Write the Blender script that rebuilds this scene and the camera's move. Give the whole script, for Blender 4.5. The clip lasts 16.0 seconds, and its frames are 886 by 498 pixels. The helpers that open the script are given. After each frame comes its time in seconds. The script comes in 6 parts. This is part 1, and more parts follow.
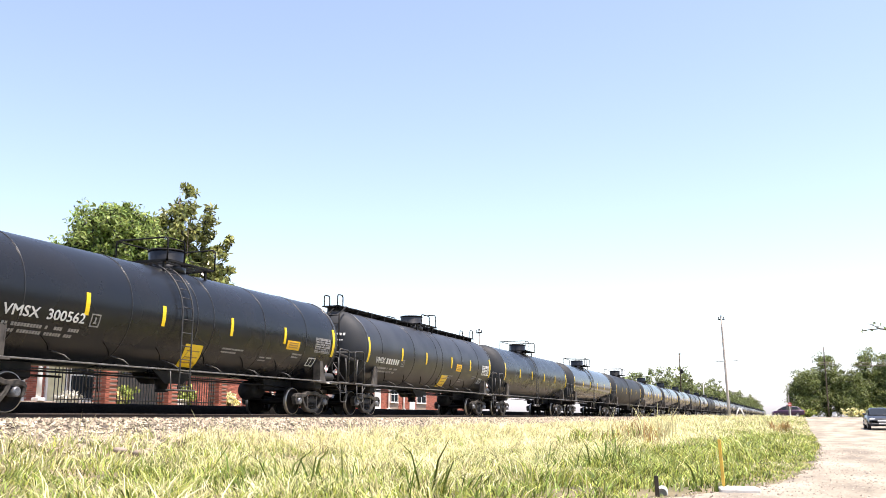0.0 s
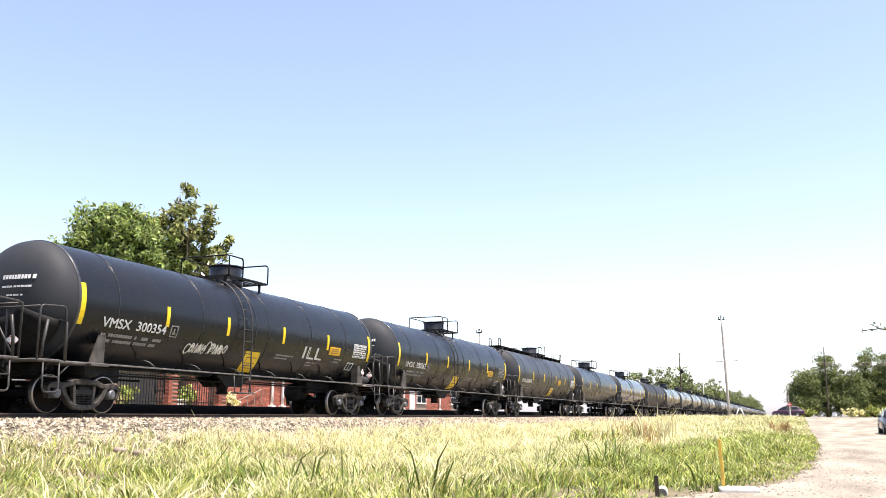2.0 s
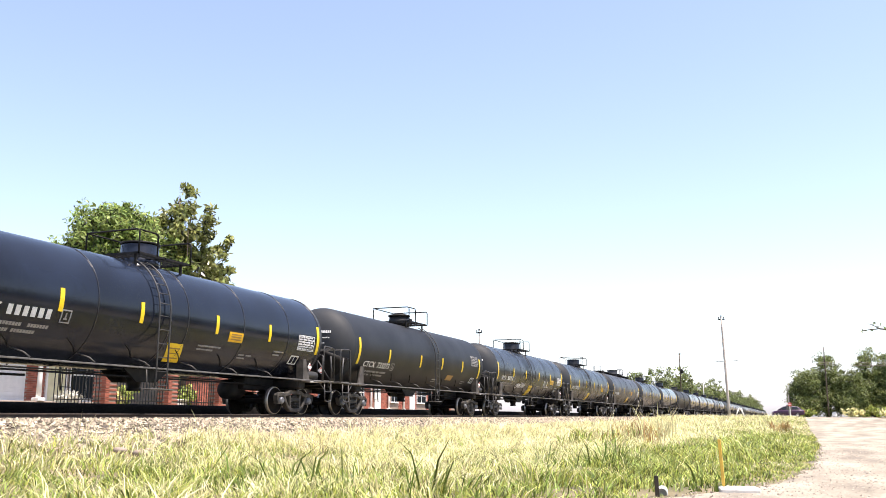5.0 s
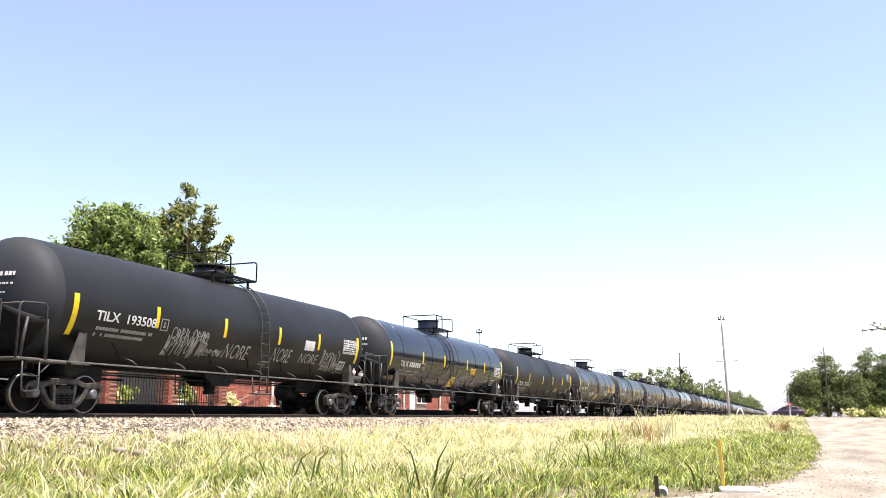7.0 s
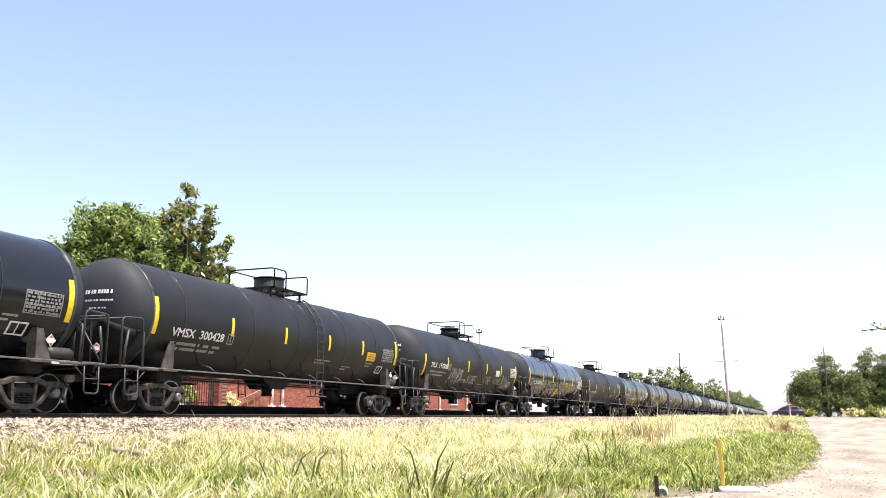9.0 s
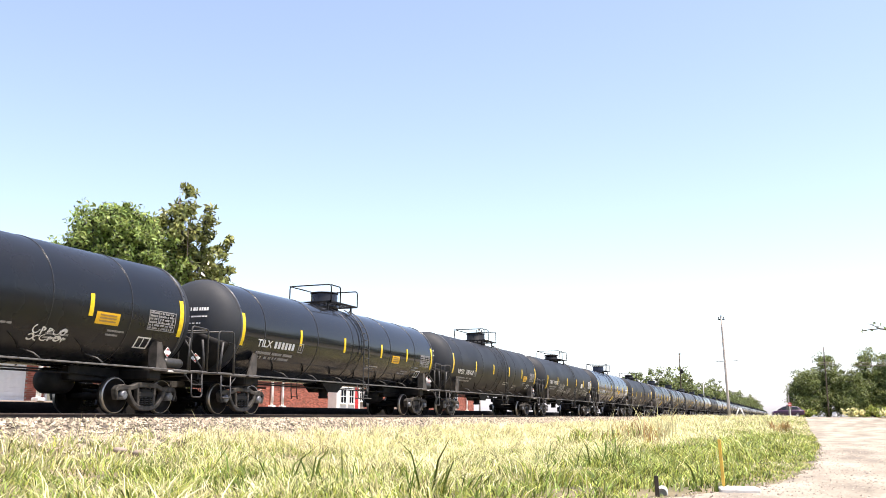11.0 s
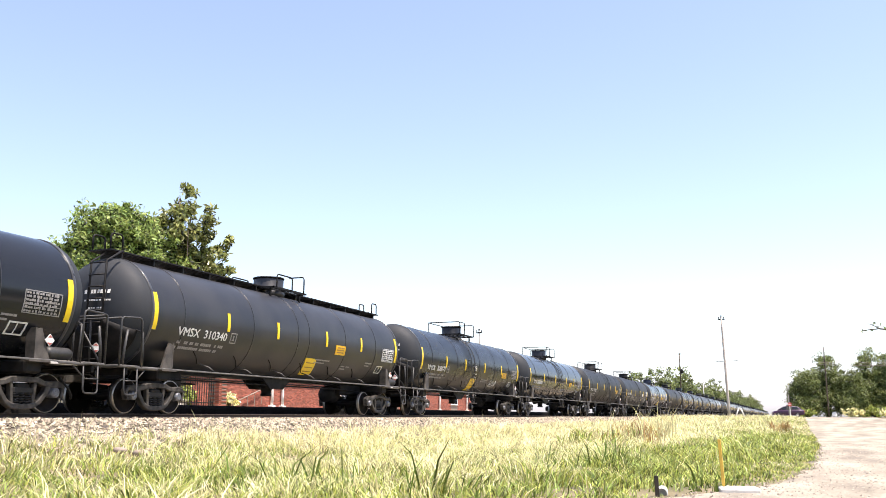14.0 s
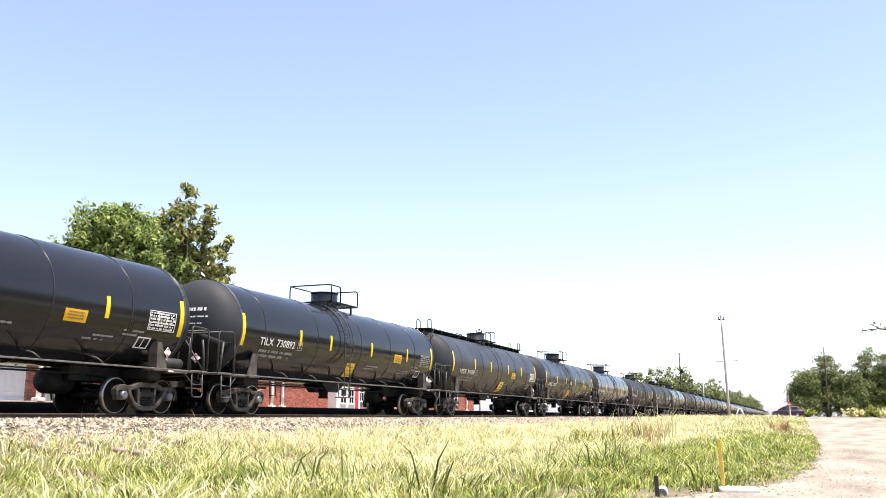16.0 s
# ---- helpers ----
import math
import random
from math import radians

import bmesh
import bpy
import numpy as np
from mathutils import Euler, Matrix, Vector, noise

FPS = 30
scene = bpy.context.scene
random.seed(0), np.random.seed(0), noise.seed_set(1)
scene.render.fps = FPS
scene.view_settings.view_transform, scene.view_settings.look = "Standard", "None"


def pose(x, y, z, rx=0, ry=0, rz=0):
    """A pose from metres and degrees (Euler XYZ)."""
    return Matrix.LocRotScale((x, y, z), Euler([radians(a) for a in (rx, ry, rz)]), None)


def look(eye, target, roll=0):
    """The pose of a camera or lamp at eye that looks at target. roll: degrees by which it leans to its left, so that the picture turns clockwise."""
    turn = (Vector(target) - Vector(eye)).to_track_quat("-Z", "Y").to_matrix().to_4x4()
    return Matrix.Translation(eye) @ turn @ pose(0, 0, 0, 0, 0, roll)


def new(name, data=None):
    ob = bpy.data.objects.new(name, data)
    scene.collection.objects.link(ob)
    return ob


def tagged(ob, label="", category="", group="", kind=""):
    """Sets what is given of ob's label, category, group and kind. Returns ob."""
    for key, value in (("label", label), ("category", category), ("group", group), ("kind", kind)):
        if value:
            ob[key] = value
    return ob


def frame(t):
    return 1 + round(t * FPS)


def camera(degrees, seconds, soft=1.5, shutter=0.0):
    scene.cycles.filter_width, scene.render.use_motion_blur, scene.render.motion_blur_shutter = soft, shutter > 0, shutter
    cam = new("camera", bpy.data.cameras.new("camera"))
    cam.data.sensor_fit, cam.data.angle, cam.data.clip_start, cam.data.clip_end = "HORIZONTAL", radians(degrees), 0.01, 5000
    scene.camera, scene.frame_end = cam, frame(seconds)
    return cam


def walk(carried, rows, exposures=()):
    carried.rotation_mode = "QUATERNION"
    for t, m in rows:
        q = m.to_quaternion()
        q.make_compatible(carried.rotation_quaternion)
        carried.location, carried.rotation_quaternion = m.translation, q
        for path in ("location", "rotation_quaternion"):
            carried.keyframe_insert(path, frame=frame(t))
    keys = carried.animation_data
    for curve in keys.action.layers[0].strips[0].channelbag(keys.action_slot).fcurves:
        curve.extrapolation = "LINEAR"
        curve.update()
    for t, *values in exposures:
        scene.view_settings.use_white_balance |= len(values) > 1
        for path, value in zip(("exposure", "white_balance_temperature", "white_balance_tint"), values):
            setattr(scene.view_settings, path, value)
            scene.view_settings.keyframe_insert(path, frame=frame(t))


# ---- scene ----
# camera: it stands still beside the road, at the height of the rails
cam = camera(53.66, 16.0, soft=0.8)
EYE = pose(0, 0, 1.0, 90 + 10.85, 0, 21.07)
walk(cam, [(0, EYE), (16.0, EYE)], [(0, 1.0, 6950, 17), (16.0, 1.0, 6950, 17)])

# sky and sun: high sun ahead and to the right of the camera
SUN = Vector((0.30, -0.06, 0.95)).normalized()
world = bpy.data.worlds.new("sky")
scene.world = world
world.use_nodes = True
wn = world.node_tree.nodes
sky = wn.new("ShaderNodeTexSky")
sky.sky_type = "NISHITA"
sky.sun_disc = False
sky.sun_elevation = math.asin(SUN.z)
sky.sun_rotation = math.atan2(SUN.x, SUN.y)
sky.air_density, sky.dust_density, sky.ozone_density = 1.0, 1.3, 2.0
sky.altitude = 200
wn["Background"].inputs["Strength"].default_value = 0.15
haze = wn.new("ShaderNodeHueSaturation")
haze.inputs["Saturation"].default_value, haze.inputs["Value"].default_value = 0.92, 1.03
world.node_tree.links.new(sky.outputs[0], haze.inputs["Color"])
# pale horizon: its yellow is washed out to white
split, join = wn.new("ShaderNodeSeparateColor"), wn.new("ShaderNodeCombineColor")
least, most, kb, kr = (wn.new("ShaderNodeMath") for _ in range(4))
least.operation, most.operation, kb.operation, kr.operation = "MAXIMUM", "MINIMUM", "MULTIPLY", "MULTIPLY"
kb.inputs[1].default_value, kr.inputs[1].default_value = 1.07, 0.97
for a, b in ((haze.outputs[0], split.inputs[0]), (split.outputs[1], kb.inputs[0]), (split.outputs[1], kr.inputs[0]), (split.outputs[2], least.inputs[0]), (kb.outputs[0], least.inputs[1]),
             (split.outputs[0], most.inputs[0]), (kr.outputs[0], most.inputs[1]), (most.outputs[0], join.inputs[0]), (split.outputs[1], join.inputs[1]), (least.outputs[0], join.inputs[2]), (join.outputs[0], wn["Background"].inputs["Color"])):
    world.node_tree.links.new(a, b)
sun = new("sun", bpy.data.lights.new("sun", "SUN"))
sun.data.energy, sun.data.angle, sun.data.color = 4.6, radians(0.6), (1.0, 0.95, 0.87)
sun.matrix_world = look(SUN * 200, (0, 0, 0))

# ---- materials ----


def material(name, color, rough=0.6, metal=0.0, var=0.25, scale=3.0, fine=40.0, bump=0.15, tint=None, per=0.0, dist=0.01,
             coat=0.0, spec=0.5, stretch=(1, 1, 1), island=False, spread=0.0):
    """Two scales of noise over one base colour, with relief. tint: the colour of the stains; per: variation from object to object."""
    m = bpy.data.materials.new(name)
    m.use_nodes = True
    n, l = m.node_tree.nodes, m.node_tree.links
    p = n["Principled BSDF"]
    co = n.new("ShaderNodeTexCoord")
    mp = n.new("ShaderNodeMapping")
    mp.inputs["Scale"].default_value = stretch
    l.new(co.outputs["Object"], mp.inputs["Vector"])
    big, small = n.new("ShaderNodeTexNoise"), n.new("ShaderNodeTexNoise")
    for t, s, d in ((big, scale, 5), (small, fine, 3)):
        t.inputs["Scale"].default_value, t.inputs["Detail"].default_value = s, d
        l.new(mp.outputs[0], t.inputs["Vector"])
    ramp = n.new("ShaderNodeValToRGB")
    dark = tint or tuple(c * (1 - var) for c in color)
    ramp.color_ramp.elements[0].position, ramp.color_ramp.elements[1].position = 0.35, 0.62
    ramp.color_ramp.elements[0].color, ramp.color_ramp.elements[1].color = (*dark, 1), (*color, 1)
    l.new(big.outputs["Fac"], ramp.inputs["Fac"])
    hsv = n.new("ShaderNodeHueSaturation")
    mr = n.new("ShaderNodeMapRange")
    mr.inputs["To Min"].default_value, mr.inputs["To Max"].default_value = 1 - var, 1 + var
    l.new(small.outputs["Fac"], mr.inputs["Value"])
    l.new(ramp.outputs["Color"], hsv.inputs["Color"])
    value = mr.outputs[0]
    if per:
        rnd = n.new("ShaderNodeNewGeometry").outputs["Random Per Island"] if island else n.new("ShaderNodeObjectInfo").outputs["Random"]
        m2 = n.new("ShaderNodeMapRange")
        m2.inputs["To Min"].default_value, m2.inputs["To Max"].default_value = 1 - per, 1 + per
        l.new(rnd, m2.inputs["Value"])
        mul = n.new("ShaderNodeMath")
        mul.operation = "MULTIPLY"
        l.new(value, mul.inputs[0]), l.new(m2.outputs[0], mul.inputs[1])
        value = mul.outputs[0]
        if spread:
            m3 = n.new("ShaderNodeMapRange")
            m3.inputs["To Min"].default_value, m3.inputs["To Max"].default_value = 0.5 - spread, 0.5 + spread
            frac = n.new("ShaderNodeMath")
            frac.operation = "FRACT"
            m4 = n.new("ShaderNodeMath")
            m4.operation = "MULTIPLY"
            m4.inputs[1].default_value = 7.31
            l.new(rnd, m4.inputs[0]), l.new(m4.outputs[0], frac.inputs[0]), l.new(frac.outputs[0], m3.inputs["Value"])
            l.new(m3.outputs[0], hsv.inputs["Hue"])
    l.new(value, hsv.inputs["Value"])
    l.new(hsv.outputs[0], p.inputs["Base Color"])
    p.inputs["Roughness"].default_value, p.inputs["Metallic"].default_value = rough, metal
    p.inputs["Coat Weight"].default_value = coat
    p.inputs["Specular IOR Level"].default_value = spec
    rr = n.new("ShaderNodeMapRange")
    rr.inputs["To Min"].default_value, rr.inputs["To Max"].default_value = max(0.02, rough - 0.1), min(1, rough + 0.1)
    l.new(big.outputs["Fac"], rr.inputs["Value"]), l.new(rr.outputs[0], p.inputs["Roughness"])
    if bump:
        b = n.new("ShaderNodeBump")
        b.inputs["Strength"].default_value, b.inputs["Distance"].default_value = bump, dist
        l.new(small.outputs["Fac"], b.inputs["Height"]), l.new(b.outputs[0], p.inputs["Normal"])
    return m


def leafy(name, color, per=0.45, rough=0.5, through_light=0.35, spread=0.02):
    """Leaves and blades: each island has its own tone, and some light passes through."""
    m = material(name, color, rough, var=0.15, scale=1.2, fine=9, bump=0, per=per, island=True, spread=spread)
    n, l = m.node_tree.nodes, m.node_tree.links
    p, out = n["Principled BSDF"], n["Material Output"]
    tr, mix = n.new("ShaderNodeBsdfTranslucent"), n.new("ShaderNodeMixShader")
    src = p.inputs["Base Color"].links[0].from_socket
    l.new(src, tr.inputs["Color"])
    mix.inputs[0].default_value = through_light
    l.new(p.outputs[0], mix.inputs[1]), l.new(tr.outputs[0], mix.inputs[2]), l.new(mix.outputs[0], out.inputs["Surface"])
    return m


def glass(name, color=(0.02, 0.025, 0.03), rough=0.05):
    m = material(name, color, rough, var=0.05, bump=0)
    m.node_tree.nodes["Principled BSDF"].inputs["Specular IOR Level"].default_value = 0.35
    return m


M = {
    "tank_black": material("satin_black_tank_paint", (0.0095, 0.0115, 0.0155), 0.28, var=0.35, scale=0.7, fine=60, bump=0.03, spec=0.32, tint=(0.0130, 0.0135, 0.0148)),
    "tank_gloss": material("glossy_black_tank_paint", (0.0125, 0.0145, 0.0185), 0.14, var=0.25, scale=0.6, fine=50, bump=0.012, spec=0.36, tint=(0.0145, 0.0155, 0.0175)),
    "tank_matt": material("weathered_black_tank_paint", (0.0135, 0.0143, 0.016), 0.48, var=0.35, scale=0.6, fine=70, bump=0.05, spec=0.27, tint=(0.019, 0.019, 0.0195)),
    # black paint lifted to grey, for the sky's sheen along the side
    "tank_sheen": material("sheen_grey_black_tank_paint", (0.020, 0.021, 0.025), 0.38, var=0.35, scale=0.7, fine=60, bump=0.03, spec=0.45, tint=(0.034, 0.033, 0.033)),
    "tank_blue": material("blue_black_tank_paint", (0.0115, 0.0165, 0.030), 0.18, var=0.25, scale=0.6, fine=50, bump=0.015, spec=0.38, tint=(0.007, 0.009, 0.015)),
    # duller copy of the tank black, made lighter as the heads look lit
    "head_lit": material("dull_black_lit_head_paint", (0.030, 0.034, 0.040), 0.62, var=0.3, scale=1.1, fine=60, bump=0.04, spec=0.2, tint=(0.038, 0.040, 0.043)),
    "pipe": material("pale_dusty_side_rail_steel", (0.15, 0.147, 0.14), 0.55, var=0.35, scale=5, tint=(0.07, 0.067, 0.062)),
    "saddle": material("dusty_saddle_steel", (0.10, 0.088, 0.076), 0.65, var=0.4, scale=4, tint=(0.045, 0.039, 0.034)),
    "saddle_dark": material("grimy_spring_steel", (0.022, 0.020, 0.017), 0.7, var=0.5, scale=8),
    "ladder": material("worn_grey_ladder_steel", (0.045, 0.044, 0.043), 0.5, var=0.4, scale=8),
    "cap": material("blue_grey_bearing_cap", (0.19, 0.20, 0.22), 0.4, metal=0.4, var=0.3, scale=20),
    # head band coloured paler to give the sun's glint along the head's edge
    "band": material("sun_glint_head_band", (0.06, 0.06, 0.063), 0.3, var=0.4, scale=4),
    "seam": material("worn_weld_band", (0.022, 0.022, 0.023), 0.36, var=0.4, scale=4),
    "steel_black": material("dusty_black_steel", (0.008, 0.008, 0.008), 0.6, var=0.4, scale=5, spec=0.2, tint=(0.016, 0.014, 0.013)),
    "steel_grey": material("dusty_grey_steel", (0.10, 0.096, 0.09), 0.6, var=0.35, scale=6, tint=(0.05, 0.046, 0.042)),
    "truck": material("dusty_cast_truck_steel", (0.068, 0.060, 0.050), 0.7, var=0.5, scale=7, fine=50, bump=0.4, tint=(0.011, 0.010, 0.009)),
    "wheel": material("brown_wheel_steel", (0.013, 0.0105, 0.009), 0.7, var=0.5, scale=6, spec=0.15),
    "tread": material("polished_wheel_tread", (0.45, 0.42, 0.38), 0.42, metal=1.0, var=0.2),
    "yellow": material("yellow_reflective_strip", (0.92, 0.64, 0.02), 0.35, var=0.12, scale=8),
    "orange": material("orange_notice_panel", (0.88, 0.50, 0.015), 0.45, var=0.15, scale=8),
    "ochre": material("faded_ochre_panel", (0.42, 0.24, 0.06), 0.55, var=0.2, scale=8),
    "scrawl": material("thin_grey_spray_paint", (0.42, 0.41, 0.39), 0.7, var=0.5, scale=6),
    # near-black colour that stands for the train's shade on the slope
    "train_shade": material("painted_train_shade", (0.012, 0.011, 0.010), 0.95, var=0.4, scale=2, fine=25, bump=0.8, dist=0.03, spec=0.05),
    "white": material("white_stencil_paint", (0.78, 0.78, 0.76), 0.5, var=0.15, scale=10),
    "grey_paint": material("faded_white_stencil_paint", (0.34, 0.33, 0.32), 0.6, var=0.3, scale=12),
    "red": material("red_placard_paint", (0.42, 0.12, 0.10), 0.45, var=0.15),
    "rail": material("rusty_rail_steel", (0.06, 0.042, 0.032), 0.7, var=0.4, scale=6, tint=(0.03, 0.022, 0.018)),
    "rail_head": material("polished_rail_head", (0.35, 0.34, 0.33), 0.28, metal=1.0, var=0.25, scale=5),
    "tie": material("weathered_tie_wood", (0.10, 0.085, 0.07), 0.85, var=0.4, scale=4, stretch=(1, 6, 6), per=0.3),
    "ballast": material("pale_ballast", (0.15, 0.125, 0.09), 0.9, var=0.45, scale=1.6, fine=30, bump=0.8, dist=0.04, tint=(0.075, 0.063, 0.05)),
    "stone": material("ballast_stone", (0.37, 0.312, 0.23), 0.85, var=0.3, scale=6, fine=50, per=0.8, island=True, spread=0.02),
    "soil": material("grassy_soil", (0.10, 0.092, 0.042), 0.95, var=0.4, scale=0.9, fine=25, bump=0.6, dist=0.03, tint=(0.25, 0.195, 0.115)),
    "grass": leafy("green_grass", (0.335, 0.39, 0.088), per=0.85, through_light=0.28, spread=0.035),
    "dry": leafy("straw_grass", (0.84, 0.785, 0.44), per=0.6, through_light=0.36),
    "dead_weed": leafy("dead_brown_weed", (0.42, 0.27, 0.10)),
    "blossom": leafy("white_blossom", (0.80, 0.78, 0.70), per=0.3, through_light=0.2),
    "weed": leafy("dark_green_weed", (0.13, 0.19, 0.03)),
    "road": material("sun_bleached_asphalt", (0.38, 0.33, 0.255), 0.9, var=0.34, scale=0.9, fine=20, bump=0.8, dist=0.03, stretch=(1, 0.3, 1), tint=(0.185, 0.16, 0.122)),
    "leaf": leafy("broad_green_leaf", (0.265, 0.345, 0.105), per=0.95, through_light=0.42),
    "magnolia": leafy("glossy_magnolia_leaf", (0.26, 0.28, 0.10), rough=0.28, through_light=0.36, per=0.95),
    "far_leaf": leafy("distant_foliage", (0.18, 0.22, 0.072), per=0.85, through_light=0.25),
    "bark": material("grey_brown_bark", (0.13, 0.10, 0.075), 0.9, var=0.4, scale=5, fine=25, bump=0.6, stretch=(1, 1, 0.25)),
    "brick": material("red_brick", (0.38, 0.125, 0.085), 0.85, var=0.2, scale=6, fine=45, bump=0.3, per=0.25),
    "brick_face": material("red_brick_facing", (0.40, 0.125, 0.082), 0.85, var=0.2, scale=6, fine=45, bump=0.3, per=0.4, island=True),
    "mortar": material("pale_mortar", (0.34, 0.27, 0.22), 0.9, var=0.2, scale=5),
    "trim": material("white_painted_trim", (0.80, 0.79, 0.76), 0.5, var=0.08, scale=3),
    "roof": material("grey_shingle", (0.16, 0.14, 0.13), 0.9, var=0.3, scale=2, stretch=(1, 8, 8)),
    "iron": material("black_iron", (0.02, 0.02, 0.02), 0.5, var=0.2),
    "pane": glass("dark_window_glass"),
    "pole": material("weathered_pole_wood", (0.52, 0.47, 0.42), 0.9, var=0.3, scale=3, stretch=(4, 4, 0.4)),
    "wire": material("dark_cable", (0.05, 0.05, 0.05), 0.6, var=0.1, bump=0),
    "concrete": material("pale_concrete", (0.62, 0.60, 0.56), 0.9, var=0.15, scale=4, fine=40, bump=0.3),
    "tyre": material("black_rubber", (0.02, 0.02, 0.02), 0.8, var=0.2),
    "rim": material("silver_wheel_rim", (0.55, 0.55, 0.56), 0.3, metal=0.9, var=0.1),
    "car_dark": material("dark_grey_car_paint", (0.028, 0.033, 0.044), 0.3, var=0.05, bump=0, coat=0.4, spec=0.4),
    "car_purple": material("dark_plum_car_paint", (0.030, 0.005, 0.032), 0.35, var=0.05, bump=0, coat=0.15),
    "lamp": material("clear_lamp_lens", (0.7, 0.72, 0.75), 0.1, metal=0.5, var=0.1, bump=0),
    "pebble": material("cream_pebble", (0.36, 0.31, 0.255), 0.9, var=0.2, scale=6, per=0.5, island=True),
    "cream": material("cream_painted_boards", (0.70, 0.66, 0.42), 0.6, var=0.12, scale=3),
    "stake": material("ochre_marker_stake", (0.66, 0.42, 0.07), 0.7, var=0.2, scale=6),
    "sign_red": material("red_sign_face", (0.6, 0.03, 0.03), 0.4, var=0.1),
}

# ---- mesh tools ----


class Shape:
    """Collects vertices, faces and their smoothness, to become one mesh."""

    def __init__(self):
        self.v, self.f, self.s, self.mi = [], [], [], []

    def add(self, verts, faces, smooth=False, mi=0):
        o = len(self.v)
        self.v += [tuple(p) for p in verts]
        self.f += [tuple(i + o for i in q) for q in faces]
        self.s += [smooth] * len(faces)
        self.mi += [mi] * len(faces)
        return self

    def box(self, x0, y0, z0, x1, y1, z1, bevel=0.0, mi=0):
        """A box with its vertical and top edges chamfered."""
        b = min(bevel, (x1 - x0) / 2.2, (y1 - y0) / 2.2, (z1 - z0) / 2.2)
        if b <= 0:
            v = [(x, y, z) for z in (z0, z1) for x, y in ((x0, y0), (x1, y0), (x1, y1), (x0, y1))]
            return self.add(v, [(3, 2, 1, 0), (4, 5, 6, 7), (0, 1, 5, 4), (1, 2, 6, 5), (2, 3, 7, 6), (3, 0, 4, 7)], mi=mi)
        def ring(z, i, c):
            a0, a1, b0, b1 = x0 + i, x1 - i, y0 + i, y1 - i
            return [(a0 + c, b0, z), (a1 - c, b0, z), (a1, b0 + c, z), (a1, b1 - c, z), (a1 - c, b1, z), (a0 + c, b1, z), (a0, b1 - c, z), (a0, b0 + c, z)]
        return self.rings([ring(z0, b, b), ring(z0 + b, 0, b), ring(z1 - b, 0, b), ring(z1, b, b)], smooth=False, mi=mi)

    def rings(self, rings, smooth=True, caps=True, mi=0):
        k = len(rings[0])
        v = [p for r in rings for p in r]
        f = [(i * k + j, i * k + (j + 1) % k, (i + 1) * k + (j + 1) % k, (i + 1) * k + j) for i in range(len(rings) - 1) for j in range(k)]
        o = len(self.v)
        self.add(v, f, smooth, mi)
        if caps:
            self.f += [tuple(o + j for j in reversed(range(k))), tuple(o + (len(rings) - 1) * k + j for j in range(k))]
            self.s += [False, False]
            self.mi += [mi, mi]
        return self

    def tube(self, pts, r, k=8, caps=True, mi=0):
        """A round bar along a polyline; r may be a list."""
        pts = [Vector(p) for p in pts]
        rs = r if isinstance(r, (list, tuple)) else [r] * len(pts)
        out, up = [], None
        for i, p in enumerate(pts):
            d = (pts[min(i + 1, len(pts) - 1)] - pts[max(i - 1, 0)]).normalized()
            if up is None:
                up = d.orthogonal().normalized()
            up = (up - d * up.dot(d)).normalized()
            w = d.cross(up)
            out.append([p + (up * math.cos(a) + w * math.sin(a)) * rs[i] for a in (2 * math.pi * j / k for j in range(k))])
        return self.rings(out, True, caps, mi)

    def lathe(self, prof, k=24, axis="z", at=(0, 0, 0), caps=True, mi=0):
        """Turns (radius, height) pairs about an axis through at."""
        out = []
        for r, h in prof:
            ring = []
            for j in range(k):
                c, s = r * math.cos(2 * math.pi * j / k), r * math.sin(2 * math.pi * j / k)
                q = {"z": (c, s, h), "x": (h, c, s), "y": (s, h, c)}[axis]
                ring.append((q[0] + at[0], q[1] + at[1], q[2] + at[2]))
            out.append(ring)
        return self.rings(out, True, caps, mi)

    def plate(self, poly, axis, t0, t1, mi=0):
        """A flat outline (convex or mildly concave), given thickness along an axis."""
        def at(p, t):
            return {"x": (t, p[0], p[1]), "y": (p[0], t, p[1]), "z": (p[0], p[1], t)}[axis]
        k = len(poly)
        v = [at(p, t0) for p in poly] + [at(p, t1) for p in poly]
        return self.add(v, [tuple(range(k))[::-1], tuple(range(k, 2 * k))] + [(i, (i + 1) % k, k + (i + 1) % k, k + i) for i in range(k)], mi=mi)

    def mesh(self, name, *mats):
        me = bpy.data.meshes.new(name)
        me.from_pydata(self.v, [], self.f)
        me.polygons.foreach_set("use_smooth", self.s)
        me.polygons.foreach_set("material_index", self.mi)
        for m in mats:
            me.materials.append(M[m] if isinstance(m, str) else m)
        bm = bmesh.new()
        bm.from_mesh(me)
        bmesh.ops.recalc_face_normals(bm, faces=bm.faces)
        bm.to_mesh(me)
        bm.free()
        me.update()
        return me


def part(name, shape, mats, parent, label="", m=None):
    """One mesh object under a thing or a part."""
    data = shape if isinstance(shape, bpy.types.Mesh) else shape.mesh(name, *((mats,) if isinstance(mats, str) else mats))
    ob = new(name, data)
    ob.parent = parent
    if m is not None:
        ob.matrix_basis = m
    return tagged(ob, label) if label else ob


def thing(name, label, category, group="", kind="", m=None, data=None):
    ob = new(name, data)
    if m is not None:
        ob.matrix_basis = m
    return tagged(ob, label, category, group, kind)


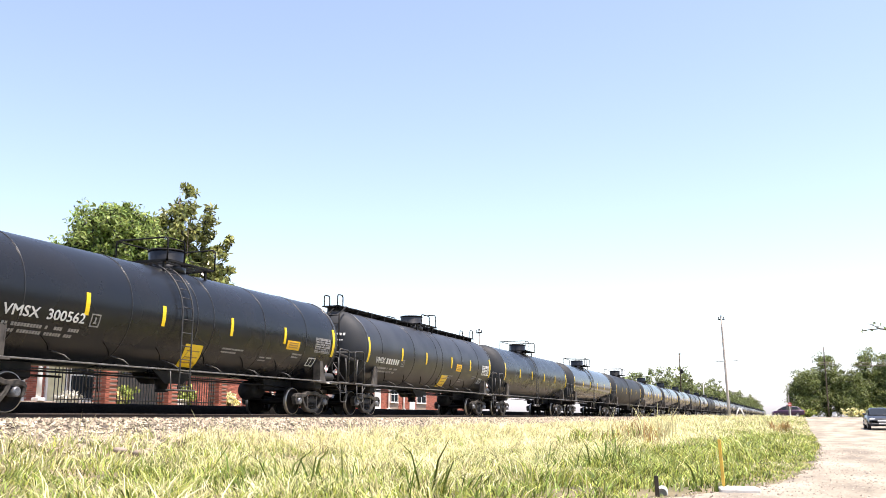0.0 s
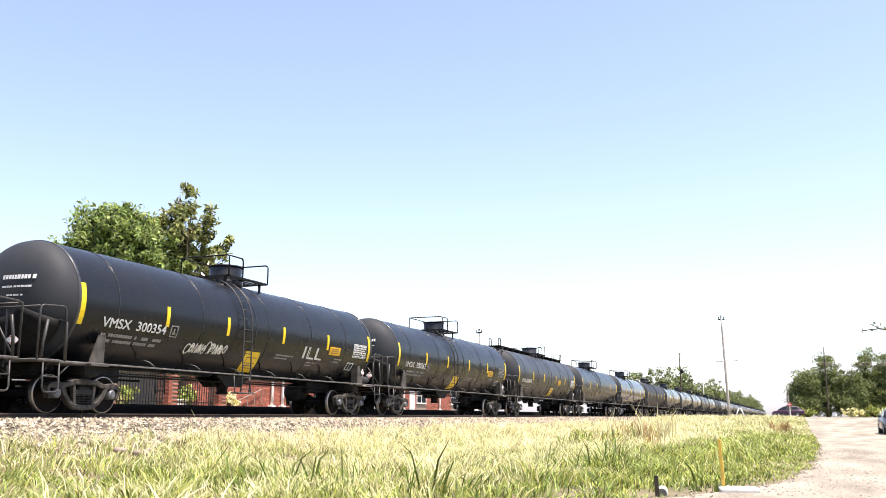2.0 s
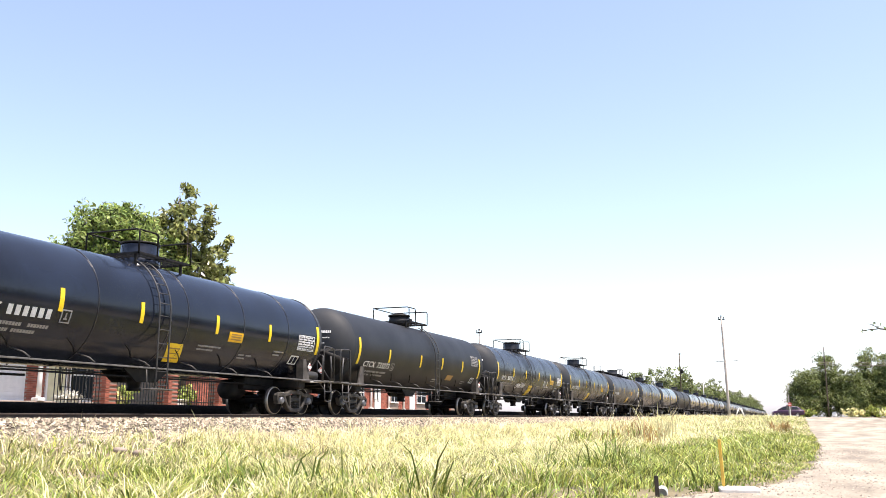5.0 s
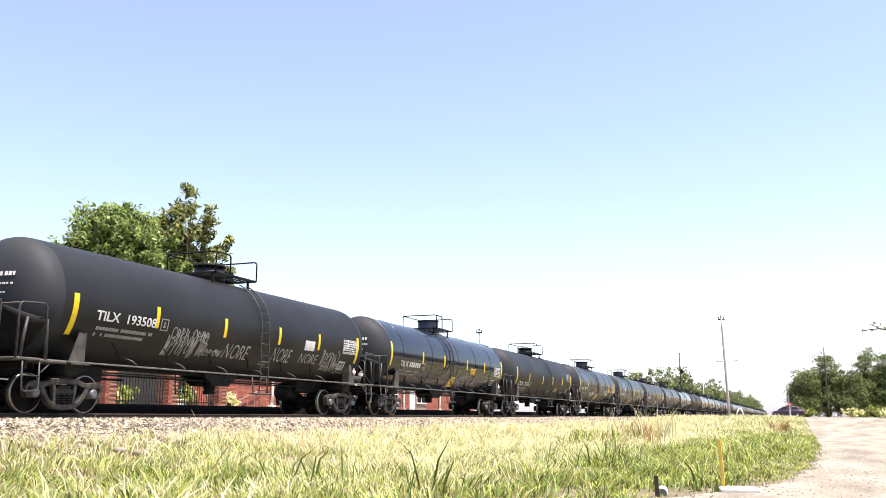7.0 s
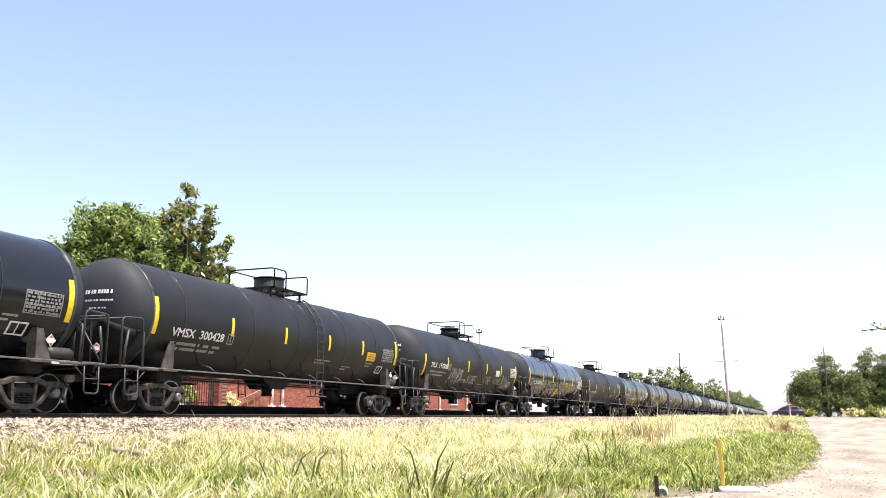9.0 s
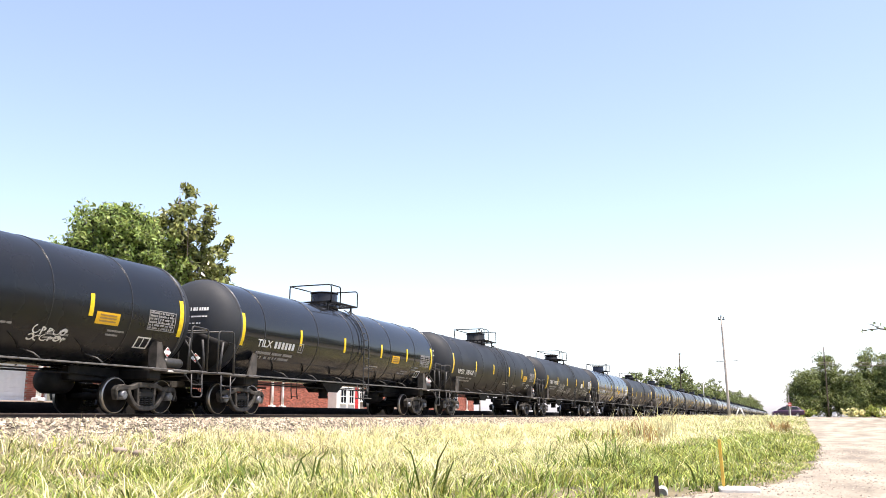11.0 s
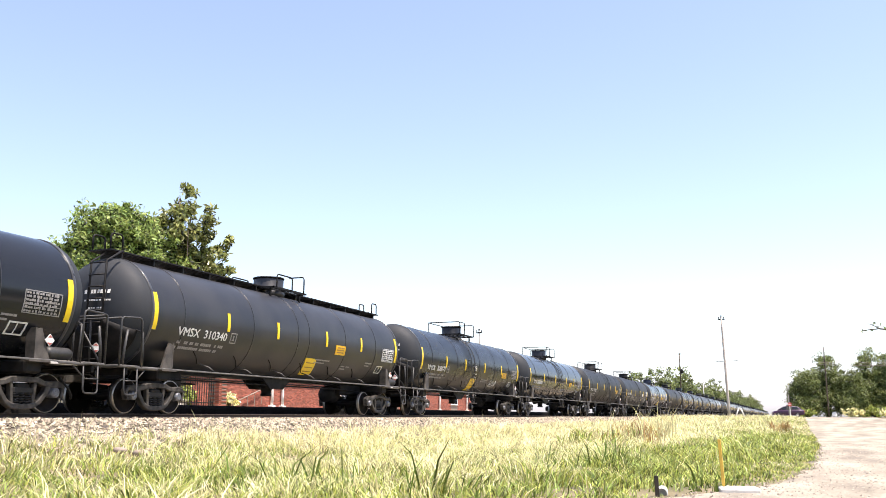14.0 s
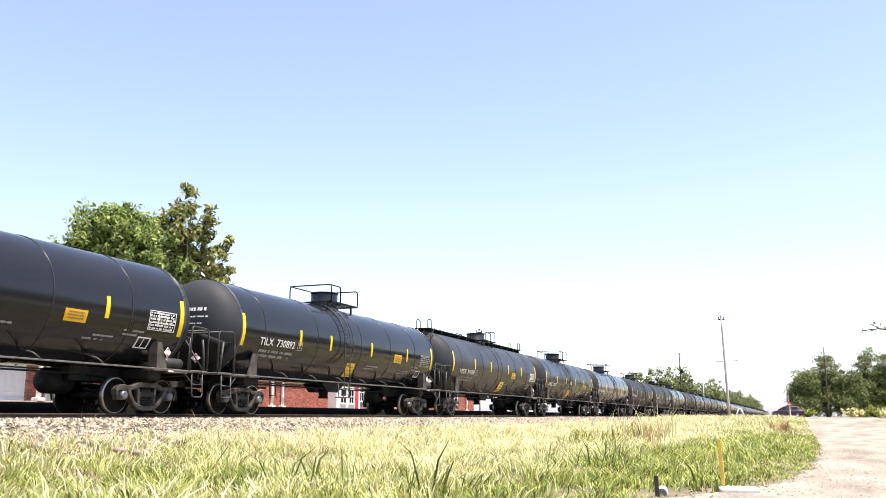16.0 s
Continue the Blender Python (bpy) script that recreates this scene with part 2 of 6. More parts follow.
def bulk(name, verts, faces, mats, smooth=False):
    """A large mesh straight from arrays; faces all have the same number of corners."""
    me = bpy.data.meshes.new(name)
    verts, faces = np.asarray(verts, dtype=np.float32), np.asarray(faces, dtype=np.int32)
    n, k = faces.shape
    me.vertices.add(len(verts))
    me.vertices.foreach_set("co", verts.ravel())
    me.loops.add(n * k)
    me.loops.foreach_set("vertex_index", faces.ravel())
    me.polygons.add(n)
    me.polygons.foreach_set("loop_start", np.arange(n, dtype=np.int32) * k)
    me.polygons.foreach_set("use_smooth", np.full(n, smooth))
    me.update(calc_edges=True)
    for m in mats:
        me.materials.append(M[m])
    return me

# ---- the ground ----
TRACK_X, RAIL_Z = -16.69, 1.08


def smooth(a, b, x):
    t = np.clip((x - a) / (b - a), 0, 1.0)
    return t * t * (3 - 2 * t)


def ground_z(x, y):
    """Height of the ground: a low bank that carries the track, a shallow field, and a road that climbs to the crossing."""
    x, y = np.asarray(x, dtype=float), np.asarray(y, dtype=float)
    off = np.abs(x - TRACK_X)
    bank = 0.92 * (1 - smooth(1.9, 3.2, off)) * 0.42 + 0.52 * (1 - smooth(3.0, 8.5, off))
    far = smooth(55, 105, y) * 0.93
    swell = 0.05 * np.sin(x * 0.7 + 1.3) * np.sin(y * 0.31) * smooth(2.6, 4.5, off) * (1 - smooth(-1.5, 0.5, x))
    yard = 1.37 * smooth(-17.9, -18.9, x)
    return np.maximum(np.maximum(bank, far * 0.98) + swell * (1 - far), yard)


def grid_mesh(name, xs, ys, mats, drop=0.0, pick=None):
    X, Y = np.meshgrid(xs, ys, indexing="ij")
    Z = ground_z(X, Y) + drop
    v = np.stack([X, Y, Z], -1).reshape(-1, 3)
    i = np.arange(len(xs) - 1)[:, None] * len(ys) + np.arange(len(ys) - 1)[None, :]
    f = np.stack([i, i + len(ys), i + len(ys) + 1, i + 1], -1).reshape(-1, 4)
    if pick is not None:
        c = v[f].mean(1)
        f = f[pick(c[:, 0], c[:, 1])]
    return bulk(name, v, f, mats, True)


def spaced(*spans):
    out = []
    for a, b, step in spans:
        out += list(np.arange(a, b, step))
    return np.array(out + [spans[-1][1]])


thing("ground", "dry grassy soil with a low railway bank", "ground", kind="structure",
      data=grid_mesh("ground", spaced((-1500, -60, 90), (-60, -24, 3), (-24, -8, 0.2), (-8, 12, 0.5), (12, 60, 6), (60, 1500, 90)),
                     spaced((-1500, -300, 100), (-300, -10, 10), (-10, 60, 0.8), (60, 140, 3), (140, 400, 20), (400, 3000, 200)), ["soil"]))


def road_edge(y):
    """The ragged edge between the grass and the road."""
    y = np.asarray(y, dtype=float)
    base = np.interp(y, (8.5, 11.5, 13.0, 13.8, 17.0, 19.6, 23.7, 32.8, 56.0, 112.0), (-1.9, -1.6, -0.8, -0.38, 0.19, 0.44, 0.65, 1.0, 1.4, 1.9))
    return base + 0.05 * np.sin(y * 1.7) + 0.04 * np.sin(y * 4.3 + 1)


def road_mesh():
    ts, ys = np.concatenate([np.arange(0, 0.3, 0.012), np.arange(0.3, 1.001, 0.07)]), spaced((-200, -30, 10), (-30, 5, 0.5), (5, 30, 0.15), (30, 112, 0.6))
    T, Y = np.meshgrid(ts, ys, indexing="ij")
    e = road_edge(Y)
    X = e + (8.6 + 0.2 * np.sin(Y * 0.5) - e) * T
    v = np.stack([X, Y, ground_z(X, Y) + 0.02 * np.minimum(1, T * 40) + 0.004], -1).reshape(-1, 3)
    i = np.arange(len(ts) - 1)[:, None] * len(ys) + np.arange(len(ys) - 1)[None, :]
    return bulk("road", v, np.stack([i, i + len(ys), i + len(ys) + 1, i + 1], -1).reshape(-1, 4), ["road"], True)


thing("road", "sun-bleached pale asphalt road with worn edges", "road", kind="structure", data=road_mesh())
thing("road", "pale asphalt cross street at the level crossing", "road", kind="structure",
      data=grid_mesh("road", spaced((-60, 120, 2)), spaced((104, 128, 0.8)), ["road"], 0.035))

# track: ballast bed, ties and rails
thing("ballast_bed", "pale crushed stone bed under the track", "ballast", kind="structure",
      data=grid_mesh("ballast_bed", spaced((TRACK_X - 1.1, TRACK_X + 3.4, 0.1)), spaced((-60, 100, 0.5), (100, 1200, 10)), ["ballast"], 0.012))


def rail(x, top):
    prof = [(-0.068, 0), (0.068, 0), (0.068, 0.012), (0.012, 0.035), (0.01, 0.125), (0.036, 0.14), (0.036, 0.165), (0.026, 0.172), (-0.026, 0.172), (-0.036, 0.165), (-0.036, 0.14), (-0.01, 0.125), (-0.012, 0.035), (-0.068, 0.012)]
    s = Shape().plate(prof, "y", -60, 1200)
    s.box(-0.022, -60, 0.171, 0.022, 1200, 0.174, mi=1)
    thing("rail", "rusty steel rail with a polished head", "rail", "rails of the track", "structure", pose(x, 0, top - 0.172), s.mesh("rail", "rail", "rail_head"))


for side in (-1, 1):
    rail(TRACK_X + side * 0.7525, RAIL_Z)
# slope behind the track, coloured dark where the train's shade falls
thing("cinder_bed", "slope behind the track painted dark for the shade of the train", "ballast", kind="structure",
      data=grid_mesh("cinder_bed", spaced((-18.95, -17.5, 0.08)), spaced((-60, 100, 0.5), (100, 600, 10)), ["train_shade"], 0.02))

# ---- tank cars ----
R, ZC = 1.49, 2.62


def wrap(u, v, r=R, zc=ZC):
    """A point on the shell's near side: u along the car, v height above the rail, kept along the curve."""
    a = (v - zc) / r
    return (r * math.cos(a), u, zc + r * math.sin(a))


def patch(u0, u1, v0, v1, lean=0.0, off=0.012, k=6, r=R, zc=ZC):
    """A painted or stuck-on panel that follows the shell."""
    s = Shape()
    v = []
    for q in (off, 0.002):
        for i in range(k + 1):
            t = i / k
            h = v0 + (v1 - v0) * t
            v += [wrap(u0 + lean * t, h, r + q, zc), wrap(u1 + lean * t, h, r + q, zc)]
    n = 2 * (k + 1)
    f = [(2 * i, 2 * i + 1, 2 * i + 3, 2 * i + 2) for i in range(k)]
    f += [(n + 2 * i, n + 2 * i + 2, 2 * i + 2, 2 * i) for i in range(k)] + [(n + 2 * i + 1, 2 * i + 1, 2 * i + 3, n + 2 * i + 3) for i in range(k)]
    f += [(0, n, n + 1, 1), (n - 2, n - 1, 2 * n - 1, 2 * n - 2)]
    s.add(v, f)
    return s


def lettering(text, size, spacing=1.0):
    """Flat mesh of a word in the built-in font: its points (along, up) and faces."""
    cu = bpy.data.curves.new("word", "FONT")
    cu.body, cu.size, cu.space_character = text, size, spacing
    cu.resolution_u = 3
    tmp = new("word", cu)
    bpy.context.view_layer.update()
    me = bpy.data.meshes.new_from_object(tmp.evaluated_get(bpy.context.evaluated_depsgraph_get()))
    v = [(p.co.x, p.co.y) for p in me.vertices]
    f = [tuple(p.vertices) for p in me.polygons]
    bpy.data.objects.remove(tmp)
    bpy.data.curves.remove(cu)
    bpy.data.meshes.remove(me)
    return v, f


def word_on_shell(text, u, v, size, width, r=R, zc=ZC, strokes=4):
    """Lettering laid on the shell, stretched to its true width."""
    pts, faces = lettering(text, size)
    x0, x1 = min(p[0] for p in pts), max(p[0] for p in pts)
    k = width / (x1 - x0)
    s = Shape()
    for n, (du, dv) in enumerate(((0, 0), (0.014, 0.0), (0.007, 0.009), (-0.007, -0.004))[:strokes]):
        s.add([wrap(u + (p[0] - x0) * k + du, v + p[1] + dv, r + 0.013 + 0.0008 * n, zc) for p in pts], faces)
    return s


MESHES = {}


def shared(key, fn):
    if key not in MESHES:
        MESHES[key] = fn()
    return MESHES[key]


def bulge(t):
    """How far a head stands out at the share t of its radius."""
    return max(0.0, 1 - t ** 2.3) ** (1 / 2.3)


def shell_mesh(half, head, r, zc, mat, k=56):
    return Shape().lathe([(r, -half + 2 * half * i / 6) for i in range(7)], k, "y", (0, 0, zc), caps=False).mesh("tank", mat)


def head_mesh(half, head, r, zc, k=56):
    """Domed end of the shell, at the +y end."""
    prof = [(max(0.012, r * math.sin(math.pi / 2 * i / 12)), half + head * bulge(math.sin(math.pi / 2 * i / 12))) for i in range(13)]
    return Shape().lathe(prof[::-1], k, "y", (0, 0, zc), caps=False).mesh("tank_head", "head_lit")


def shield_mesh(half, head, r, zc):
    """Half-height plate close over the lower part of a head."""
    s, cols, rows = Shape(), 16, 7
    grids = []
    for off in (0.07, 0.045):
        for i in range(rows):
            t = 0.30 + 0.66 * i / (rows - 1)
            for j in range(cols + 1):
                a = math.pi * (1.12 + 0.76 * j / cols)
                x, z = r * t * math.cos(a), r * t * math.sin(a)
                grids.append((x, half + head * bulge(t) + off, zc + z))
    n = rows * (cols + 1)
    f = []
    for k in (0, n):
        for i in range(rows - 1):
            for j in range(cols):
                p = k + i * (cols + 1) + j
                f.append((p, p + 1, p + cols + 2, p + cols + 1))
    for j in range(cols):
        for p in (j, (rows - 1) * (cols + 1) + j):
            f.append((p, p + 1, p + 1 + n, p + n))
    for i in range(rows - 1):
        for p in (i * (cols + 1), i * (cols + 1) + cols):
            f.append((p, p + cols + 1, p + cols + 1 + n, p + n))
    return s.add(grids, f, True).mesh("head_shield", "steel_black")


def ring_mesh(r, w, zc, mat):
    return Shape().lathe([(r - 0.01, -w), (r + 0.012, -w), (r + 0.014, 0), (r + 0.012, w), (r - 0.01, w)], 56, "y", (0, 0, zc), caps=False).mesh("seam", mat)


def ladder_mesh(r, zc, top, bottom):
    """Two stringers that follow the shell and hang below it, with rungs."""
    s = Shape()
    for y in (-0.22, 0.22):
        pts = [((r + 0.10) * math.sin(a), y, zc + (r + 0.10) * math.cos(a)) for a in (top + (1.62 - top) * i / 10 for i in range(11))]
        pts += [(r + 0.10, y, bottom + 0.3), (r + 0.06, y, bottom)]
        s.tube(pts, 0.022, 6)
    n = 6
    for i in range(n):
        a = top + 0.1 + (1.5 - top) * i / n
        p = ((r + 0.10) * math.sin(a), (r + 0.10) * math.cos(a) + zc)
        s.tube([(p[0], -0.21, p[1]), (p[0], 0.21, p[1])], 0.014, 5)
    z = zc - 0.1
    while z > bottom:
        s.tube([(r + 0.10, -0.21, z), (r + 0.10, 0.21, z)], 0.014, 5)
        z -= 0.36
    return s.mesh("ladder", "ladder")


def bent(*pts, r=0.024, k=6, cut=0.09):
    """A bar along pts with eased corners."""
    pts = [Vector(p) for p in pts]
    out = [pts[0]]
    for a, b, c in zip(pts, pts[1:], pts[2:]):
        d0, d1 = (a - b).normalized(), (c - b).normalized()
        out += [b + d0 * cut, b + (d0 + d1) * cut * 0.3, b + d1 * cut]
    return Shape().tube(out + [pts[-1]], r, k)


def chord(s, pts, width, x0, x1, cut=0.018):
    """A cast bar along (y, z) points, as wide as given, from x0 to x1, with its edges eased."""
    ws = width if isinstance(width, (list, tuple)) else [width] * len(pts)
    rings = []
    for i, (y, z) in enumerate(pts):
        p, q = pts[max(i - 1, 0)], pts[min(i + 1, len(pts) - 1)]
        d = math.hypot(q[0] - p[0], q[1] - p[1])
        ny, nz, h = -(q[1] - p[1]) / d, (q[0] - p[0]) / d, ws[i] / 2
        ring = [(x0 + cut, h), (x1 - cut, h), (x1, h - cut), (x1, -h + cut), (x1 - cut, -h), (x0 + cut, -h), (x0, -h + cut), (x0, h - cut)]
        rings.append([(x, y + ny * t, z + nz * t) for x, t in ring])
    s.rings(rings, smooth=False)


def side_frame():
    """Cast side frame: arched top chord, bellied lower chord, columns and bearing jaws, open between them."""
    s = Shape()
    top = [(-1.16, 0.56), (-1.08, 0.635), (-0.90, 0.67), (-0.72, 0.645), (-0.55, 0.66), (-0.36, 0.73), (0.0, 0.745)]
    chord(s, top + [(-y, z) for y, z in top[-2::-1]], [0.09, 0.12, 0.13, 0.12, 0.12, 0.13, 0.13, 0.13, 0.12, 0.12, 0.13, 0.12, 0.09], -0.09, 0.09)
    low = [(-0.70, 0.60), (-0.62, 0.44), (-0.46, 0.25), (-0.30, 0.16), (0.0, 0.135)]
    chord(s, low + [(-y, z) for y, z in low[-2::-1]], [0.14, 0.12, 0.11, 0.12, 0.13, 0.12, 0.11, 0.12, 0.14], -0.085, 0.085)
    for e in (-1, 1):
        chord(s, [(e * 0.34, 0.72), (e * 0.31, 0.45), (e * 0.29, 0.17)], 0.085, -0.07, 0.07)
        chord(s, [(e * 1.14, 0.62), (e * 1.13, 0.48), (e * 1.09, 0.35)], [0.10, 0.085, 0.06], -0.085, 0.085)
        s.box(-0.08, e * 0.89 - 0.15, 0.565, 0.08, e * 0.89 + 0.15, 0.625, 0.015)
    return s.mesh("side_frame", "truck")


def spring_nest():
    s = Shape()
    for y in (-0.17, 0.0, 0.17):
        pts = [(0.075 * math.cos(a), y + 0.075 * math.sin(a), 0.20 + 0.22 * a / (2 * math.pi * 4)) for a in (i * 0.7 for i in range(37))]
        s.tube(pts, 0.018, 5)
    s.box(-0.07, -0.27, 0.43, 0.07, 0.27, 0.56, 0.02)
    return s.mesh("spring_nest", "saddle_dark")


def wheelset():
    s = Shape()
    for e in (-1, 1):
        x = e * 0.7525
        s.lathe([(0.09, x + e * 0.06), (0.14, x + e * 0.05), (0.17, x + e * 0.02), (0.35, x - e * 0.005), (0.39, x + e * 0.055), (0.428, x + e * 0.058)], 28, "x", (0, 0, 0), caps=False)
        s.lathe([(0.428, x + e * 0.058), (0.45, x + e * 0.06), (0.457, x), (0.46, x - e * 0.045)], 28, "x", (0, 0, 0), caps=False, mi=1)
        s.lathe([(0.46, x - e * 0.045), (0.485, x - e * 0.06), (0.48, x - e * 0.085), (0.39, x - e * 0.08), (0.34, x - e * 0.03), (0.10, x - e * 0.06)], 28, "x", (0, 0, 0), caps=False)
        s.lathe([(0.10, e * 0.86), (0.115, e * 0.90), (0.115, e * 1.10), (0.085, e * 1.13)], 14, "x", (0, 0, 0), mi=2)
        for j in range(6):
            a = 2 * math.pi * j / 6
            s.lathe([(0.011, e * 1.12), (0.011, e * 1.142)], 6, "x", (0, 0.055 * math.cos(a), 0.055 * math.sin(a)), mi=2)
    s.lathe([(0.085, -1.0), (0.085, 1.0)], 14, "x", (0, 0, 0))
    return s.mesh("wheelset", "wheel", "tread", "cap")


def saddle_mesh(e, f):
    """Gusset that stands on the side rail over a truck: a sloping web and a flange towards the car's middle."""
    s = Shape()
    web = [(-0.30, 0.0), (0.10, 0.0), (0.12, 0.66), (-0.02, 0.70)]
    s.plate([(-f * y, z) for y, z in web], "x", min(-0.03 * e, 0.03 * e), max(-0.03 * e, 0.03 * e))
    lip = [(0.103, 0.0), (0.143, 0.0), (0.163, 0.70), (0.123, 0.70)]
    s.plate([(-f * y, z) for y, z in lip], "x", min(-0.24 * e, 0.035 * e), max(-0.24 * e, 0.035 * e))
    s.plate([(-0.3, -0.05), (0.3, -0.05), (0.3, 0.0), (-0.3, 0.0)], "x", -0.1, 0.06)
    return s.mesh("saddle", "saddle")


def build_truck(car, y, near):
    bolster = Shape().box(-1.05, -0.20, 0.40, 1.05, 0.20, 0.66, 0.04).box(-0.3, -0.3, 0.62, 0.3, 0.3, 0.80, 0.05)
    truck = part("truck", shared("bolster", lambda: bolster.mesh("truck", "steel_black")), "truck", car, m=pose(0, y, 0))
    for e in (-1, 1):
        part("side_frame", shared("side_frame", side_frame), "truck", truck, m=pose(e * 1.0, 0, 0))
        part("spring_nest", shared("spring_nest", spring_nest), "truck", truck, m=pose(e * 0.99, 0, 0))
        ws = part("wheelset", shared("wheelset", wheelset), "wheel", truck, m=pose(0, e * 0.89, 0.457))
        WHEELS.append(ws)
    if near:
        for e in (-1, 1):
            part("brake_beam", shared("brake_beam", lambda: Shape().tube([(-0.85, 0, 0), (0.85, 0, 0)], 0.035, 6).tube([(-0.8, 0, 0), (0, 0.16, 0.02), (0.8, 0, 0)], 0.025, 5).box(-0.83, -0.05, -0.14, -0.68, 0.05, 0.16, 0.02).box(0.68, -0.05, -0.14, 0.83, 0.05, 0.16, 0.02).mesh("brake_beam", "truck")), "", truck, m=pose(0, e * 0.33, 0.40, 0, 0, 0 if e > 0 else 180))
    return truck


WHEELS, CARS = [], []


def manway(car, spec, near):
    """Fittings on top: platform, nozzle housing with its lid, and hand rails."""
    top = spec["zc"] + spec["r"]
    y = spec.get("manway", 0.0)
    frame_ = Shape()
    for q in (-1.1, -0.02, 1.06):
        frame_.box(-0.97, y + q, top + 0.09, 0.9, y + q + 0.04, top + 0.145)
    for x in (-0.97, 0.86):
        frame_.box(x, y - 1.1, top + 0.09, x + 0.04, y + 1.1, top + 0.148)
    for e in (-1, 1):
        for q in (-1.0, 0.9):
            frame_.box(e * 0.7 - 0.03, y + q, top - 0.2, e * 0.7 + 0.03, y + q + 0.06, top + 0.1)
    pf = part("platform", frame_, "steel_black", car)
    for i in range(8 if near else 3):
        part("slat", shared((spec["kind"], "slat", y, near), lambda: Shape().box(-0.02 if near else -0.2, y - 1.06, top + 0.10, 0.03 if near else 0.2, y + 1.06, top + 0.14).mesh("slat", "steel_black")), "", pf, m=pose(-0.78 + i * (0.215 if near else 0.7), 0, 0))
    if spec["hatch"] == "drum":
        d = Shape().lathe([(0.56, top - 0.1), (0.56, top + 0.08), (0.52, top + 0.12), (0.52, top + 0.52), (0.50, top + 0.55)], 28, "z", (0, y, 0))
        h = part("fittings_housing", d, spec["paint"], car)
        part("lid", Shape().lathe([(0.54, top + 0.55), (0.55, top + 0.57), (0.54, top + 0.60), (0.2, top + 0.625)], 28, "z", (0, y, 0)), "steel_black", h)
    else:
        d = Shape().lathe([(0.50, top - 0.1), (0.50, top + 0.18), (0.44, top + 0.42)], 24, "z", (0, y - 0.2, 0))
        h = part("fittings_housing", d, spec["paint"], car)
        part("lid", Shape().lathe([(0.50, 0), (0.52, 0.03), (0.50, 0.08), (0.3, 0.13)], 24, "z", (0, 0, 0)), "steel_black", h, m=pose(0, y - 0.2, top + 0.42, 0, 0, 0))
        part("valve_box", Shape().box(-0.25, y + 0.38, top + 0.05, 0.25, y + 0.8, top + 0.42, 0.03), "steel_black", car)
    z = top + 0.12
    rails = [[(0.9, y - 1.1, z), (0.9, y - 1.1, z + 0.64), (-0.9, y - 1.1, z + 0.64), (-0.9, y - 1.1, z)],
             [(-0.9, y - 1.1, z + 0.64), (-0.9, y + 1.1, z + 0.64)],
             [(0.9, y + 1.1, z), (0.9, y + 1.1, z + 0.64), (-0.9, y + 1.1, z + 0.64), (-0.9, y + 1.1, z)],
             [(0.9, y - 1.1, z + 0.62), (0.9, y - 0.35, z + 0.62), (0.9, y - 0.35, z)]]
    if spec["rails"] == "low":
        rails = [[(0.9, y - 0.9, z), (0.9, y - 0.9, z + 0.45), (0.9, y + 0.1, z + 0.45), (0.9, y + 0.1, z)], [(-0.9, y - 0.9, z), (-0.9, y - 0.9, z + 0.45), (-0.9, y + 0.1, z + 0.45), (-0.9, y + 0.1, z)],
                 [(0.9, y + 0.9, z), (0.9, y + 0.9, z + 0.6), (0.3, y + 0.9, z + 0.6)]]
    for pts in rails:
        part("hand_rail", bent(*pts), "steel_black", car)


def side_ladders(car, spec):
    """A ladder down each side from the platform, with a foot step."""
    r, zc, key, ly = spec["r"], spec["zc"], spec["kind"], spec["ladder"]
    for turn in (0, 180):
        part("ladder", shared((key, "ladder"), lambda: ladder_mesh(r, zc, 0.45, 0.62)), "", car, m=pose(0, ly, 0, 0, 0, turn))
    part("ladder_step", shared((key, "lstep"), lambda: Shape().box(r - 0.15, -0.45, 0.60, r + 0.14, 0.45, 0.64, 0.01).tube([(1.42, -0.4, 1.16), (r, -0.42, 0.62)], 0.02, 5).tube([(1.42, 0.4, 1.16), (r, 0.42, 0.62)], 0.02, 5).mesh("ladder_step", "steel_grey")), "", car, m=pose(0, ly, 0))


